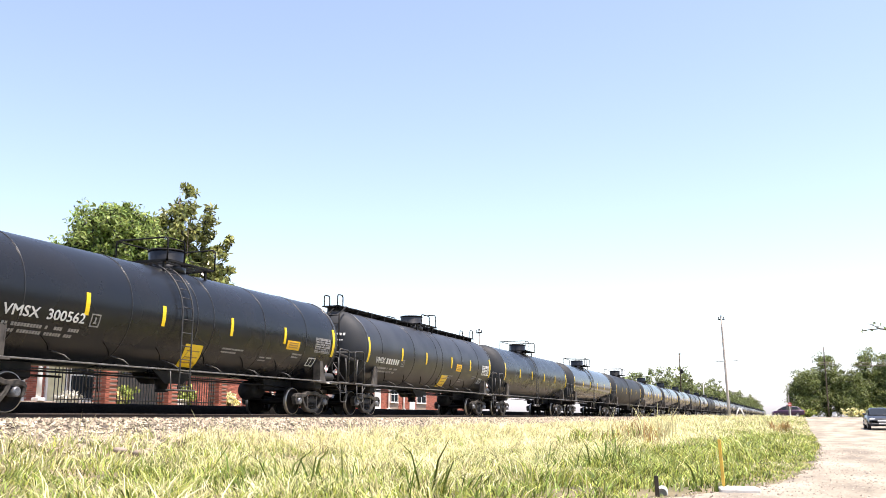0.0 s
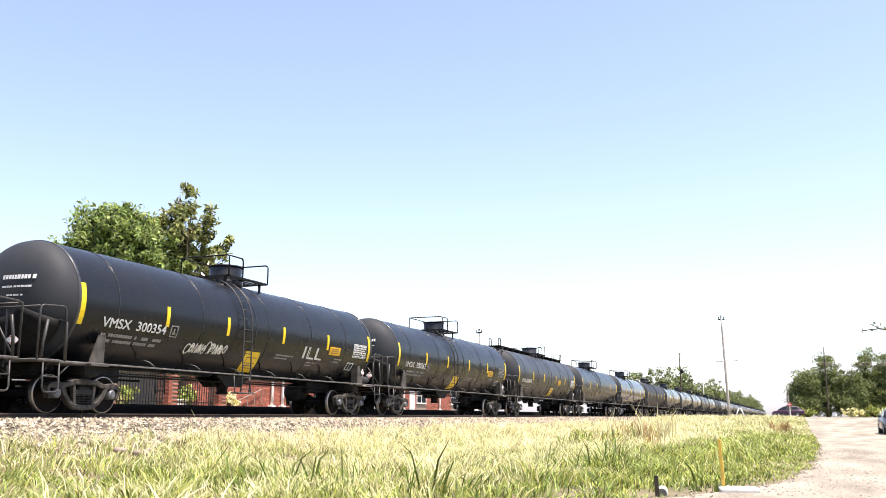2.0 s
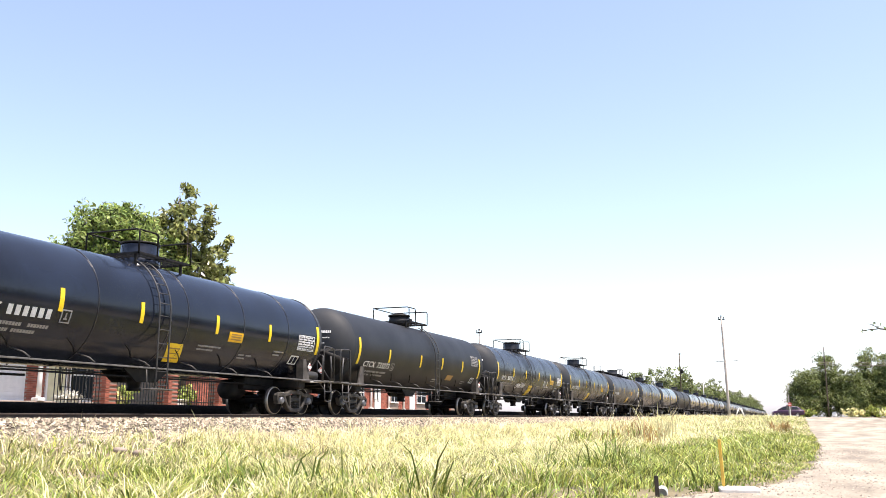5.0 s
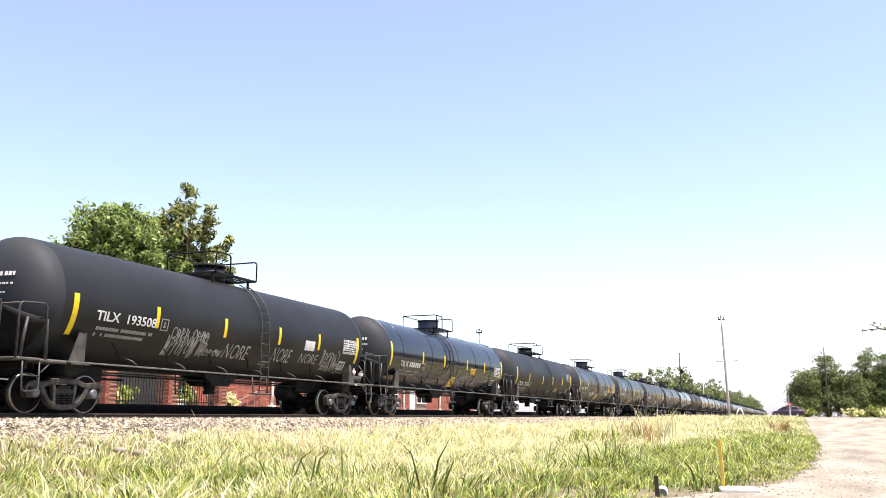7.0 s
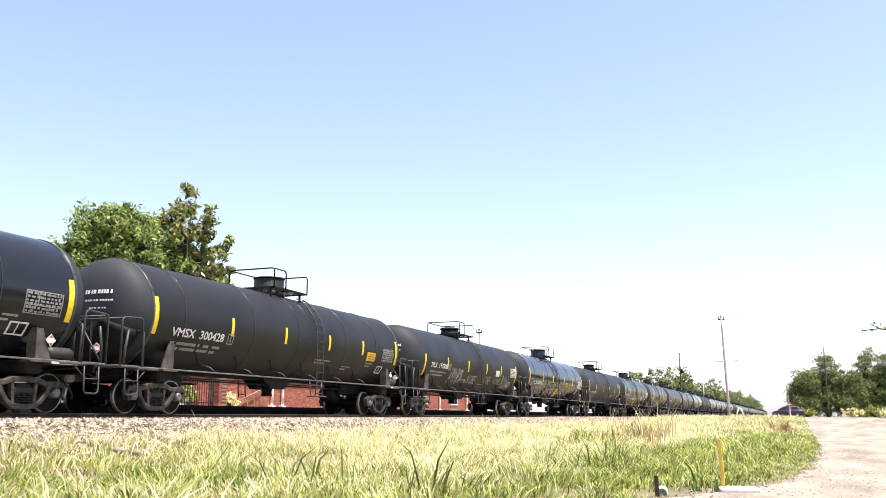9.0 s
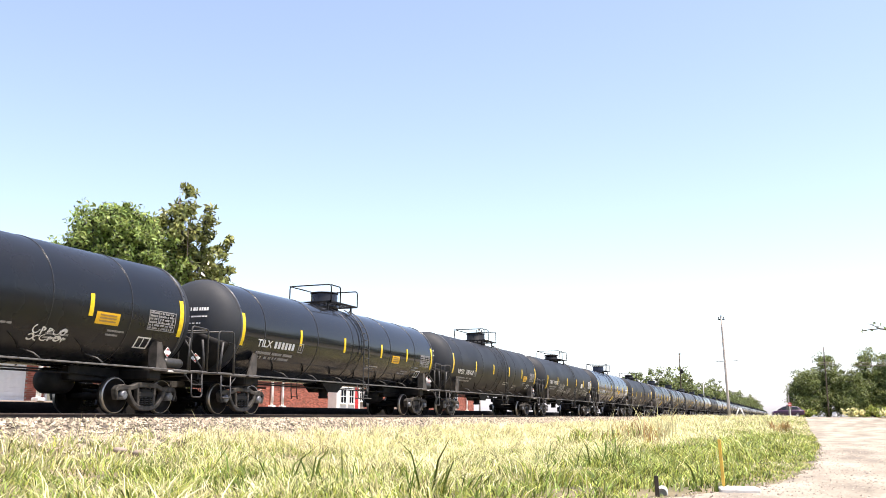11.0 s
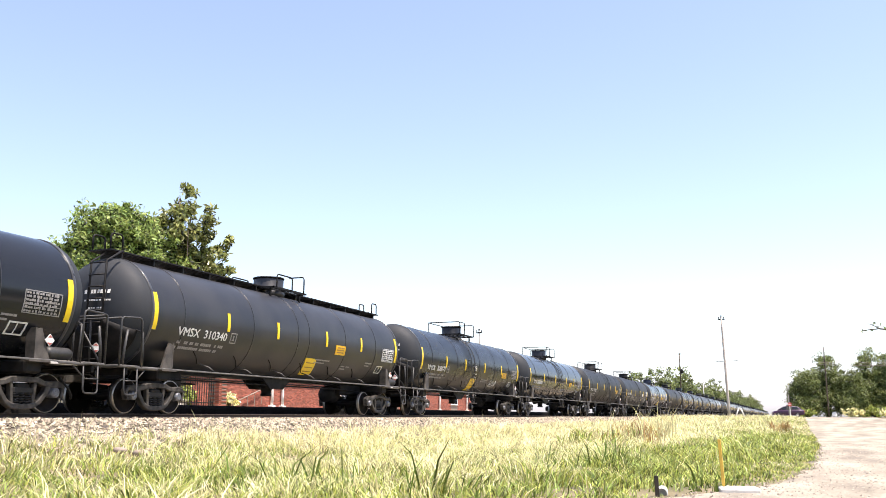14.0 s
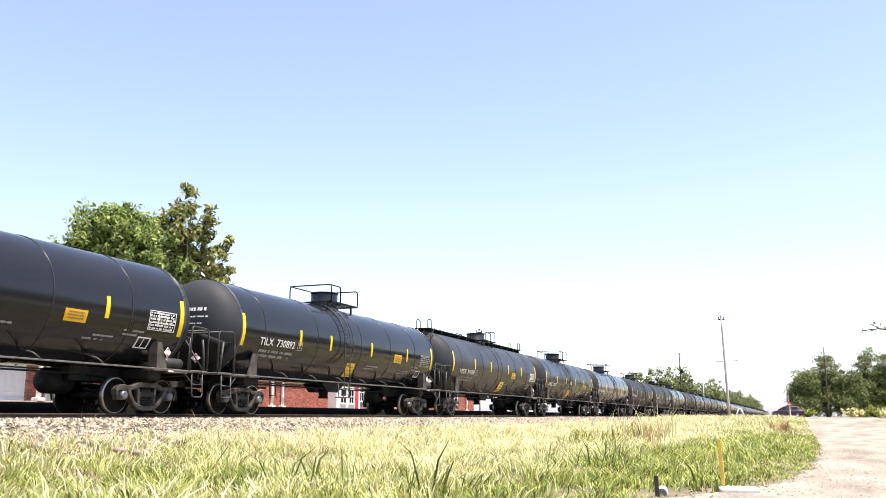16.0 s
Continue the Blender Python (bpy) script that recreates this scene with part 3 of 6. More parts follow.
def build_car(spec, near=True):
    """One tank car; its origin is on the rail head at the car's middle, +x is the side with the reporting mark that is seen."""
    r, zc, half = spec["r"], spec["zc"], spec["half"]
    key = spec["kind"]
    car = thing("tank_car", spec["label"], "tank car", "tank cars of the train")
    end = spec["length"] / 2
    part("tank", shared((key, "tank", spec["paint"]), lambda: shell_mesh(half, spec["head"], r, zc, spec["paint"])), "", car)
    for f in (-1, 1):
        part("tank_head", shared((key, "head"), lambda: head_mesh(half, spec["head"], r, zc)), "", car, m=pose(0, 0, 0, 0, 0, 0 if f > 0 else 180))
    for y in spec["seams"]:
        wide = abs(y) > 7
        if not near and not wide:
            continue
        part("head_band" if wide else "seam", shared((key, "seam", wide), lambda: ring_mesh(r + (0.006 if wide else 0), 0.04 if wide else 0.011, zc, "band" if wide else "seam")), "", car, m=pose(0, y, 0))
    # side pipe rails and their brackets, both sides
    for e in (-1, 1):
        pipe = shared((key, "pipe"), lambda: Shape().box(-0.03, -end + 0.95, -0.021, 0.03, end - 0.95, 0.021, 0.009).mesh("side_rail", "pipe"))
        part("side_rail", pipe, "", car, m=pose(e * 1.42, 0, 1.16))
        if near:
            for i in range(6):
                y = -4.9 + i * 1.96
                b = shared((key, "bracket"), lambda: Shape().tube([(-0.30, -0.19, 0.22), (0.02, -0.09, 0.11), (0.12, 0.0, 0.0)], 0.02, 5).mesh("bracket", "steel_grey"))
                br = part("bracket", b, "", car, m=pose(e * 1.28, y, 1.2, 0, 0, 0 if e > 0 else 180))
                # thin dark line run up the shell from each bracket
                part("strap", shared((key, "strap"), lambda: Shape().tube([Vector(wrap(u, v, r + 0.012, zc)) - Vector((1.28, 0, 1.2)) for u, v in ((-0.18, 1.24), (-0.32, 1.38), (-0.5, 1.52), (-0.74, 1.66))], 0.015, 5).mesh("strap", "steel_black")), "", br)
        for f in (-1, 1):
            sad = shared((key, "saddle", e, f), lambda: saddle_mesh(e, f))
            part("saddle", sad, "", car, m=pose(e * 1.40, f * spec["truck"], 1.16))
    # stub sills, bolsters, end platforms, couplers
    for f in (-1, 1):
        turn = pose(0, 0, 0, 0, 0, 0 if f > 0 else 180)
        sill = shared((key, "sill"), lambda: Shape().box(-0.32, spec["truck"] - 2.0, 0.80, 0.32, end - 0.62, 1.20, 0.03).box(-1.3, spec["truck"] - 0.25, 0.86, 1.3, spec["truck"] + 0.25, 1.16, 0.05).mesh("stub_sill", "steel_black"))
        part("stub_sill", sill, "", car, m=turn)
        plat = shared((key, "endplat"), lambda: Shape().box(-1.5, end - 0.95, 1.12, 1.5, end - 0.22, 1.19, 0.02).box(-1.5, end - 1.7, 1.10, -0.9, end - 0.9, 1.17, 0.02).box(0.9, end - 1.7, 1.10, 1.5, end - 0.9, 1.17, 0.02).mesh("end_platform", "steel_grey"))
        part("end_platform", plat, "", car, m=turn)
        cpl = shared((key, "coupler"), lambda: Shape().box(-0.11, end - 0.7, 0.78, 0.11, end - 0.12, 1.0, 0.03).box(-0.17, end - 0.2, 0.72, 0.05, end + 0.12, 1.02, 0.05).mesh("coupler", "truck"))
        part("coupler", cpl, "", car, m=turn)
        for e in (-1, 1):
            er = shared((key, "endrail", e), lambda: bent((e * 1.48, end - 1.05, 1.15), (e * 1.48, end - 1.0, 2.40), (e * 1.48, end - 0.25, 2.36), (e * 1.48, end - 0.25, 1.15), r=0.026).tube([(e * 1.46, end - 0.38, 1.17), (e * 1.47, end - 0.42, 1.6), (e * 1.47, end - 0.5, 2.06)], 0.034, 6).tube([(e * 1.47, end - 1.1, 1.17), (e * 1.47, end - 1.06, 2.05), (e * 1.3, end - 1.0, 2.10)], 0.026, 6).mesh("end_rail", "ladder"))
            part("end_rail", er, "", car, m=turn)
            if near:
                st = shared((key, "step", e), lambda: bent((e * 1.47, end - 0.92, 1.12), (e * 1.5, end - 0.92, 0.46), (e * 1.5, end - 0.45, 0.46), (e * 1.47, end - 0.45, 1.12), r=0.022).tube([(e * 1.49, end - 0.92, 0.80), (e * 1.49, end - 0.45, 0.80)], 0.018, 5).tube([(e * 1.45, end - 1.3, 1.14), (e * 1.48, end - 0.95, 0.86)], 0.02, 5).mesh("sill_step", "ladder"))
                part("sill_step", st, "", car, m=turn)
        if near:
            part("cross_rail", shared((key, "crossrail"), lambda: bent((-1.48, end - 0.25, 2.34), (1.48, end - 0.25, 2.34), r=0.026, cut=0.01).tube([(0.5, end - 0.3, 1.17), (0.5, end - 0.26, 2.34)], 0.024, 6).tube([(-0.5, end - 0.3, 1.17), (-0.5, end - 0.26, 2.34)], 0.024, 6).tube([(1.4, end - 0.3, 1.17), (0.55, end - 0.27, 2.3)], 0.024, 6).mesh("cross_rail", "ladder")), "", car, m=turn)
            part("head_shield", shared((key, "shield"), lambda: shield_mesh(half, spec["head"], r, zc)), "", car, m=turn)
            hose = shared((key, "hose"), lambda: Shape().tube([(0.35, end - 0.5, 0.85), (0.36, end - 0.2, 0.62), (0.3, end, 0.42), (0.2, end + 0.08, 0.36)], 0.03, 6).mesh("air_hose", "tyre"))
            part("air_hose", hose, "", car, m=turn)
            part("uncoupling_lever", shared((key, "lever"), lambda: Shape().tube([(1.42, end - 0.46, 1.0), (1.42, end - 0.44, 0.82), (1.2, end - 0.42, 0.92), (0.25, end - 0.40, 0.94), (0.12, end - 0.1, 0.9)], 0.018, 5).mesh("uncoupling_lever", "steel_grey")), "", car, m=turn)
            part("end_beam", shared((key, "endbeam"), lambda: Shape().box(-1.45, end - 0.62, 0.94, 1.45, end - 0.54, 1.12, 0.015).tube([(-1.3, end - 0.9, 1.05), (-0.4, spec["truck"] + 0.4, 0.95)], 0.03, 5).tube([(1.3, end - 0.9, 1.05), (0.4, spec["truck"] + 0.4, 0.95)], 0.03, 5).mesh("end_beam", "steel_black")), "", car, m=turn)
            pl = Shape().plate([(0, -0.14), (0.14, 0), (0, 0.14), (-0.14, 0)], "x", 0, 0.015)
            p = part("placard", shared("placard", lambda: pl.mesh("placard", "white")), "", car, "white diamond hazard placard", m=pose(1.46, spec["truck"] + 0.22, 1.6) if f > 0 else pose(0.62, -end + 0.36, 1.62, 0, 0, -50))
            for q in (-1, 1):
                part("placard_band", shared(("placard_band", q), lambda: Shape().plate([(-0.07, q * 0.055), (0.07, q * 0.055), (0.0, q * 0.12)], "x", 0.014, 0.02).mesh("placard_band", "red")), "", p)
        build_truck(car, f * spec["truck"], near)
    if near:
        # leading end: small air tank and a pale plate on the platform's edge
        part("air_tank", shared((key, "airtank"), lambda: Shape().lathe([(0.03, 7.28), (0.11, 7.31), (0.14, 7.38), (0.14, 7.96), (0.11, 8.03), (0.03, 8.06)], 16, "y", (1.22, 0, 1.345)).mesh("air_tank", "ladder")), "", car)
        part("edge_plate", shared((key, "edgeplate"), lambda: Shape().box(1.43, 7.25, 1.085, 1.475, 8.05, 1.135, 0.008).mesh("edge_plate", "concrete")), "", car, "pale painted platform edge")
        # brake gear at the rear end and under the car
        part("brake_wheel", Shape().lathe([(0.26, 0), (0.29, 0.02), (0.26, 0.04), (0.235, 0.02)], 18, "y", (0, 0, 0), caps=False).box(-0.26, 0.005, -0.02, 0.26, 0.035, 0.02).box(-0.02, 0.005, -0.26, 0.02, 0.035, 0.26), "steel_black", car, m=pose(-0.75, -end + 0.62, 2.15))
        part("brake_gear_box", Shape().box(-0.95, -end + 0.66, 1.6, -0.6, -end + 0.85, 2.3, 0.03), "steel_black", car)
        part("air_reservoir", Shape().lathe([(0.08, 4.55), (0.26, 4.6), (0.32, 4.7), (0.32, 5.35), (0.26, 5.45), (0.08, 5.5)], 20, "y", (-0.2, 0, 0.80)), "steel_black", car)
        part("brake_cylinder", Shape().lathe([(0.14, -5.0), (0.16, -4.9), (0.16, -4.5), (0.08, -4.3), (0.03, -4.3), (0.03, -3.2)], 14, "y", (-0.5, 0, 0.92)), "steel_black", car)
        part("brake_pipe", Shape().tube([(0.3, -end + 0.6, 0.86), (0.35, -5, 0.98), (0.35, 5, 0.98), (0.3, end - 0.6, 0.86)], 0.025, 6), "steel_black", car)
        part("outlet_valve", Shape().lathe([(0.34, 1.3), (0.34, 1.06), (0.22, 0.98), (0.16, 0.72), (0.19, 0.70), (0.19, 0.62)], 18, "z", (0, 0.1, 0)).plate([(-0.9, 1.25), (1.1, 1.25), (0.5, 0.85), (-0.3, 0.85)], "x", -0.42, -0.36).plate([(-0.9, 1.25), (1.1, 1.25), (0.5, 0.85), (-0.3, 0.85)], "x", 0.36, 0.42), "steel_black", car)
    manway(car, spec, near)
    if not spec.get("board"):
        side_ladders(car, spec)
    if spec.get("board"):
        # running board along the whole crown, with end ladders
        top = zc + r
        b = Shape()
        for x in (-0.32, -0.16, 0.0, 0.16, 0.32):
            b.box(x - 0.06, -half - 0.45, top + 0.14, x + 0.06, half + 0.45, top + 0.18)
        for i in range(13):
            y = -half + 2 * half * i / 12
            b.box(-0.36, y - 0.03, top - 0.06, 0.36, y + 0.03, top + 0.14)
        part("running_board", b, "steel_black", car)
        for f in (-1, 1):
            for x in (-0.3, 0.3):
                part("end_grab", bent((x, f * (half + 0.4), top + 0.15), (x, f * (half + 0.4), top + 0.62), (x, f * (half - 0.05), top + 0.62), (x, f * (half - 0.05), top + 0.15)), "steel_black", car)
            el, xc = Shape(), -0.38 * f
            for x in (xc - 0.25, xc + 0.25):
                el.tube([(x, f * (half + 0.30), top + 0.12), (x, f * (half + 0.86), top - 0.22), (x, f * (half + 0.93), 1.2)], 0.03, 6)
            for i in range(9):
                el.tube([(xc - 0.25, f * (half + 0.92), 1.35 + i * 0.31), (xc + 0.25, f * (half + 0.92), 1.35 + i * 0.31)], 0.02, 5)
            part("end_ladder", el, "steel_black", car)
    dress(car, spec, near)
    CARS.append((spec["at"], car))
    return car


def dress(car, spec, near):
    """Reflective strips, lettering, notices."""
    r, zc, key = spec["r"], spec["zc"], spec["kind"]
    for i, (u, v0, v1) in enumerate(spec["strips"]):
        if spec["at"] > 7 and 0 < i < 5:
            continue
        w = 0.065 if v1 - v0 < 0.7 else 0.08
        part("reflective_strip", shared((key, "strip", v0, v1), lambda: patch(-w, w, v0, v1, r=r, zc=zc).mesh("reflective_strip", "yellow")), "", car, m=pose(0, u, 0))
    u, v, size, width = spec["mark_at"]
    if spec.get("mark"):
        whole = word_on_shell(spec["mark"], u, v, size, width, r, zc)
        us = sorted(p[1] for p in whole.v)
        cut = max((b - a, (a + b) / 2) for a, b in zip(us, us[1:]) if a - u > width * 0.2 and b - u < width * 0.6)[1]
        for name, first in (("reporting_mark", True), ("car_number", False)):
            s = Shape()
            s.add(whole.v, [q for q in whole.f if (whole.v[q[0]][1] < cut) == first])
            tagged(part(name, s, "white", car), kind="stuff")
    elif near:
        if spec.get("prefix"):
            tagged(part("reporting_mark", word_on_shell(spec["prefix"], u, v, size, width * 0.36, r, zc), "white", car), kind="stuff")
        tagged(part("car_number", bars(u + width * 0.44, v, width * 0.56, size * 0.68, 6, r, zc, 0.6, 1.0), "white", car), kind="stuff")
    if not near:
        return
    for row in range(2):
        tagged(part("stencil_line", bars(u + 0.1, v - 0.24 - row * 0.16, width * (0.95 - 0.06 * row), 0.085, 26 - row, r, zc), "grey_paint", car), kind="stuff")
    sq = Shape()
    for a in ((0, 0.03, 0, 0.32), (0.27, 0.3, 0, 0.32), (0, 0.3, 0, 0.03), (0, 0.3, 0.29, 0.32), (0.1, 0.2, 0.08, 0.12), (0.13, 0.17, 0.12, 0.24)):
        q = patch(u + width + 0.2 + a[0], u + width + 0.2 + a[1], v - 0.05 + a[2], v - 0.05 + a[3], k=2, r=r, zc=zc)
        sq.add(q.v, q.f)
    part("square_stencil", sq, "grey_paint", car)
    sq = Shape()
    for a in ((0, 0.04, 0, 0.34), (0.46, 0.5, 0, 0.34), (0, 0.5, 0, 0.04), (0, 0.5, 0.30, 0.34), (0.23, 0.25, 0.04, 0.3)):
        q = patch(6.15 + a[0], 6.15 + a[1], 1.58 + a[2], 1.58 + a[3], k=2, r=r, zc=zc)
        sq.add(q.v, q.f)
    part("route_board", sq, "white", car)
    for kind, u0, u1, v0, v1, lean, mat in spec["panels"]:
        part(kind, patch(u0, u1, v0, v1, lean, r=r, zc=zc), mat, car)
        if mat == "orange" or kind == "warning_panel":
            b = Shape()
            for i in range(3):
                h = v0 + (v1 - v0) * (0.25 + 0.25 * i)
                o = lean * (0.25 + 0.25 * i)
                q = patch(u0 + o + (u1 - u0) * 0.15, u0 + o + (u1 - u0) * 0.85, h - 0.015, h + 0.025, k=1, off=0.02, r=r, zc=zc)
                b.add(q.v, q.f)
            tagged(part("panel_writing", b, "ochre", car), kind="stuff")
    # consolidated stencil box near the leading end
    u0, v0 = spec["box_at"]
    b = Shape()
    rnd = random.Random(spec["at"] * 7)
    u0, v0 = u0 - 0.26, v0 + 0.03
    for a in ((0, 1.06, 0, 0.02), (0, 1.06, 0.50, 0.52), (0, 0.02, 0, 0.52), (1.04, 1.06, 0, 0.52), (0, 1.06, 0.19, 0.205), (0.36, 0.375, 0.19, 0.52)):
        q = patch(u0 + a[0], u0 + a[1], v0 + a[2], v0 + a[3], k=2, r=r, zc=zc)
        b.add(q.v, q.f)
    for row in range(6):
        x = 0.04
        while x < 0.97:
            w = rnd.uniform(0.025, 0.07)
            q = patch(u0 + x, u0 + x + w, v0 + 0.035 + row * 0.08, v0 + 0.035 + row * 0.08 + rnd.choice((0.04, 0.05, 0.06)), k=1, r=r, zc=zc)
            b.add(q.v, q.f)
            x += w + rnd.choice((0.015, 0.02, 0.05))
    part("stencil_box", b, "grey_paint" if rnd.random() < 0.6 else "white", car)
    b = Shape()
    for u1, v1, w in spec["notes"]:
        for row in range(2):
            q = bars(u1, v1 - row * 0.11, w * (1 if row == 0 else 0.7), 0.05, 7, r, zc)
            b.add(q.v, q.f)
    tagged(part("stencil_note", b, "grey_paint", car), kind="stuff")
    for n, (u0, u1, v0, v1, loops) in enumerate(spec.get("scrawl", ())):
        part("graffiti", scrawl(u0, u1, v0, v1, loops, r, zc, n + spec["at"]), "white" if spec["kind"] == "a" else "scrawl", car)
    for word, u0, v0, size, width in spec.get("tags", ()):
        part("graffiti", word_on_shell(word, u0, v0, size, width, r, zc, 1 if spec["kind"] == "b" else 3), "white" if spec["kind"] == "a" else "scrawl", car)
    # lettering on the rear head: bars
    hb = Shape()
    for row, (w, h) in enumerate(((0.85, 0.10), (0.8, 0.045), (0.5, 0.04))):
        x = -w / 2
        while x < w / 2 - 0.04:
            q = rnd.uniform(0.045, 0.085)
            z = 3.05 - row * 0.2
            pts = []
            for (px, pz) in ((x, z), (x + q, z), (x + q, z + h), (x, z + h)):
                pts.append((px + 0.35, -spec["half"] - spec["head"] * bulge(min(1.0, math.hypot(px + 0.35, pz - zc) / r)) - 0.025, pz))
            hb.add(pts, [(0, 1, 2, 3)])
            x += q + rnd.choice((0.015, 0.02, 0.05))
    tagged(part("head_lettering", hb, "white", car), kind="stuff")


def scrawl(u0, u1, v0, v1, loops, r, zc, seed):
    """Sprayed shapes like hand-drawn letters that spell nothing: bows, hooks and strokes side by side."""
    rnd = random.Random(seed * 31 + loops)
    s, step, h = Shape(), (u1 - u0) / loops, v1 - v0
    lines = []
    for k in range(loops):
        c, w = u0 + (k + 0.5) * step, step * rnd.uniform(0.42, 0.6)
        m, hh = v0 + h * rnd.uniform(0.42, 0.58), h * rnd.uniform(0.36, 0.5)
        kind = rnd.randrange(4)
        if kind == 0:
            a0 = rnd.uniform(0, 6)
            lines.append([(c + w * math.cos(a0 + i * 0.45), m + hh * math.sin(a0 + i * 0.45)) for i in range(rnd.randint(10, 15))])
        elif kind == 1:
            lines.append([(c - w * 0.8 + 1.6 * w * i / 12, m + hh * math.cos(i * 0.8 + k)) for i in range(13)])
        elif kind == 2:
            lines.append([(c - w * 0.5 + 0.15 * w * i / 4, m + hh - 2 * hh * i / 4) for i in range(5)])
            lines.append([(c - w * 0.4 + w * math.sin(i * 0.5), m + hh * 0.9 - hh * i / 7) for i in range(8)])
        else:
            lines.append([(c + w * math.cos(i * 0.55) * (1 - i * 0.035), m + hh * math.sin(i * 0.55) * (1 - i * 0.035)) for i in range(18)])
    for pts in lines:
        n, w, vs, fs = len(pts) - 1, rnd.uniform(0.014, 0.024), [], []
        for i, (u, v) in enumerate(pts):
            q, p = pts[min(i + 1, n)], pts[max(i - 1, 0)]
            dx, dy = q[0] - p[0], q[1] - p[1]
            k = w / (math.hypot(dx, dy) + 1e-6)
            vs += [wrap(u - dy * k, v + dx * k, r + 0.012, zc), wrap(u + dy * k, v - dx * k, r + 0.012, zc)]
            if i:
                fs.append((2 * i - 2, 2 * i - 1, 2 * i + 1, 2 * i))
        s.add(vs, fs)
    return s


def bars(u, v, width, height, n, r, zc, fill=0.0, share=0.0):
    """Writing too small to read: a row of plain bars."""
    rnd = random.Random(int(u * 1000 + v * 77))
    s, x = Shape(), 0.0
    step = width / n
    for i in range(n):
        if rnd.random() < (share or (0.88 if n < 15 else 0.8)):
            q = patch(u + i * step, u + (i + (fill or (0.82 if n < 15 else 0.72))) * step, v, v + height, k=1, r=r, zc=zc)
            s.add(q.v, q.f)
    return s


STRIPS = {"plain": (-4.57, -1.81, 1.3, 4.31), "shifted": (-4.2, -1.17, 1.83, 4.53), "board": (-4.39, -1.64, 1.64, 4.41), "leased": (-4.25, -2.1, 1.29, 4.83), "early": (-4.21, -1.49, 1.75, 4.56), "late": (-4.22, -1.01, 2.22, 4.82)}


def strips(kind, rear=-7.66, front=7.66, v=2.54):
    return [(rear, v - 0.5, v + 0.5)] + [(u, v - 0.27, v + 0.27) for u in STRIPS[kind]] + [(front, v - 0.5, v + 0.5)]


WARN = ("warning_panel", -0.31, 0.47, 1.03, 1.88, -0.30, "yellow")
NOTICE = ("notice_panel", 4.5, 5.3, 2.11, 2.41, 0.0, "orange")


def kind_a(**more):
    """Jacketed car with head bands."""
    d = dict(kind="a", length=18.31, half=7.78, head=0.80, r=R, zc=ZC, truck=6.95, paint="tank_black", seams=[-7.78, -6.45, -3.05, -0.35, 0.4, 3.1, 5.7, 7.78], hatch="drum", rails="high", ladder=-0.95,
             strips=strips("plain"), mark_at=(-6.93, 2.06, 0.34, 2.35), panels=[WARN, NOTICE],
             box_at=(6.62, 2.1), notes=[(1.1, 1.85, 1.1), (3.2, 1.7, 0.7), (5.0, 1.95, 0.6)],
             label="black jacketed railway tank car with yellow reflective strips")
    d.update(more)
    return d


def kind_b(**more):
    """Older bare car, no head bands, strips set in from the ends."""
    d = kind_a(kind="b", length=18.1, half=7.55, head=0.85, paint="tank_matt", seams=[], hatch="hinged", ladder=0.7, truck=6.9,
               strips=[(-7.2, 1.9, 2.95), (-4.4, 2.12, 2.66), (-1.0, 2.1, 2.64), (1.67, 2.14, 2.68), (4.49, 2.14, 2.68), (7.12, 1.9, 2.95)],
               mark_at=(-6.63, 1.84, 0.34, 2.38), panels=[("notice_panel", 2.65, 3.45, 1.62, 1.9, 0.05, "ochre")], box_at=(6.05, 2.5), notes=[(1.1, 1.55, 0.6), (5.0, 1.6, 0.6)],
               label="weathered matt black railway tank car with yellow reflective strips")
    d.update(more)
    return d


NOTES = [(1.1, 1.85, 1.1), (4.3, 1.8, 1.0), (5.55, 2.02, 0.75)]
SCRAWL_A = [(-3.5, -2.6, 1.55, 1.95, 5), (-2.62, -1.6, 1.6, 2.02, 5), (-2.5, -1.8, 1.62, 1.98, 2)]
TAGS_A = [("ILL", 2.75, 1.86, 0.62, 1.3)]
SCRAWL_B = [(-3.72, -1.9, 1.45, 2.15, 10), (-3.6, -2.0, 1.9, 2.32, 9), (-2.2, -1.1, 1.55, 1.8, 5), (4.75, 6.0, 1.6, 2.26, 6), (5.3, 6.9, 1.37, 1.95, 8), (5.0, 6.5, 1.5, 1.8, 5)]
TAGS_B = [("NORE", -1.01, 1.56, 0.7, 1.25), ("NORE", 1.6, 1.62, 0.72, 1.09), ("NORE", 3.3, 1.69, 0.52, 1.18)]
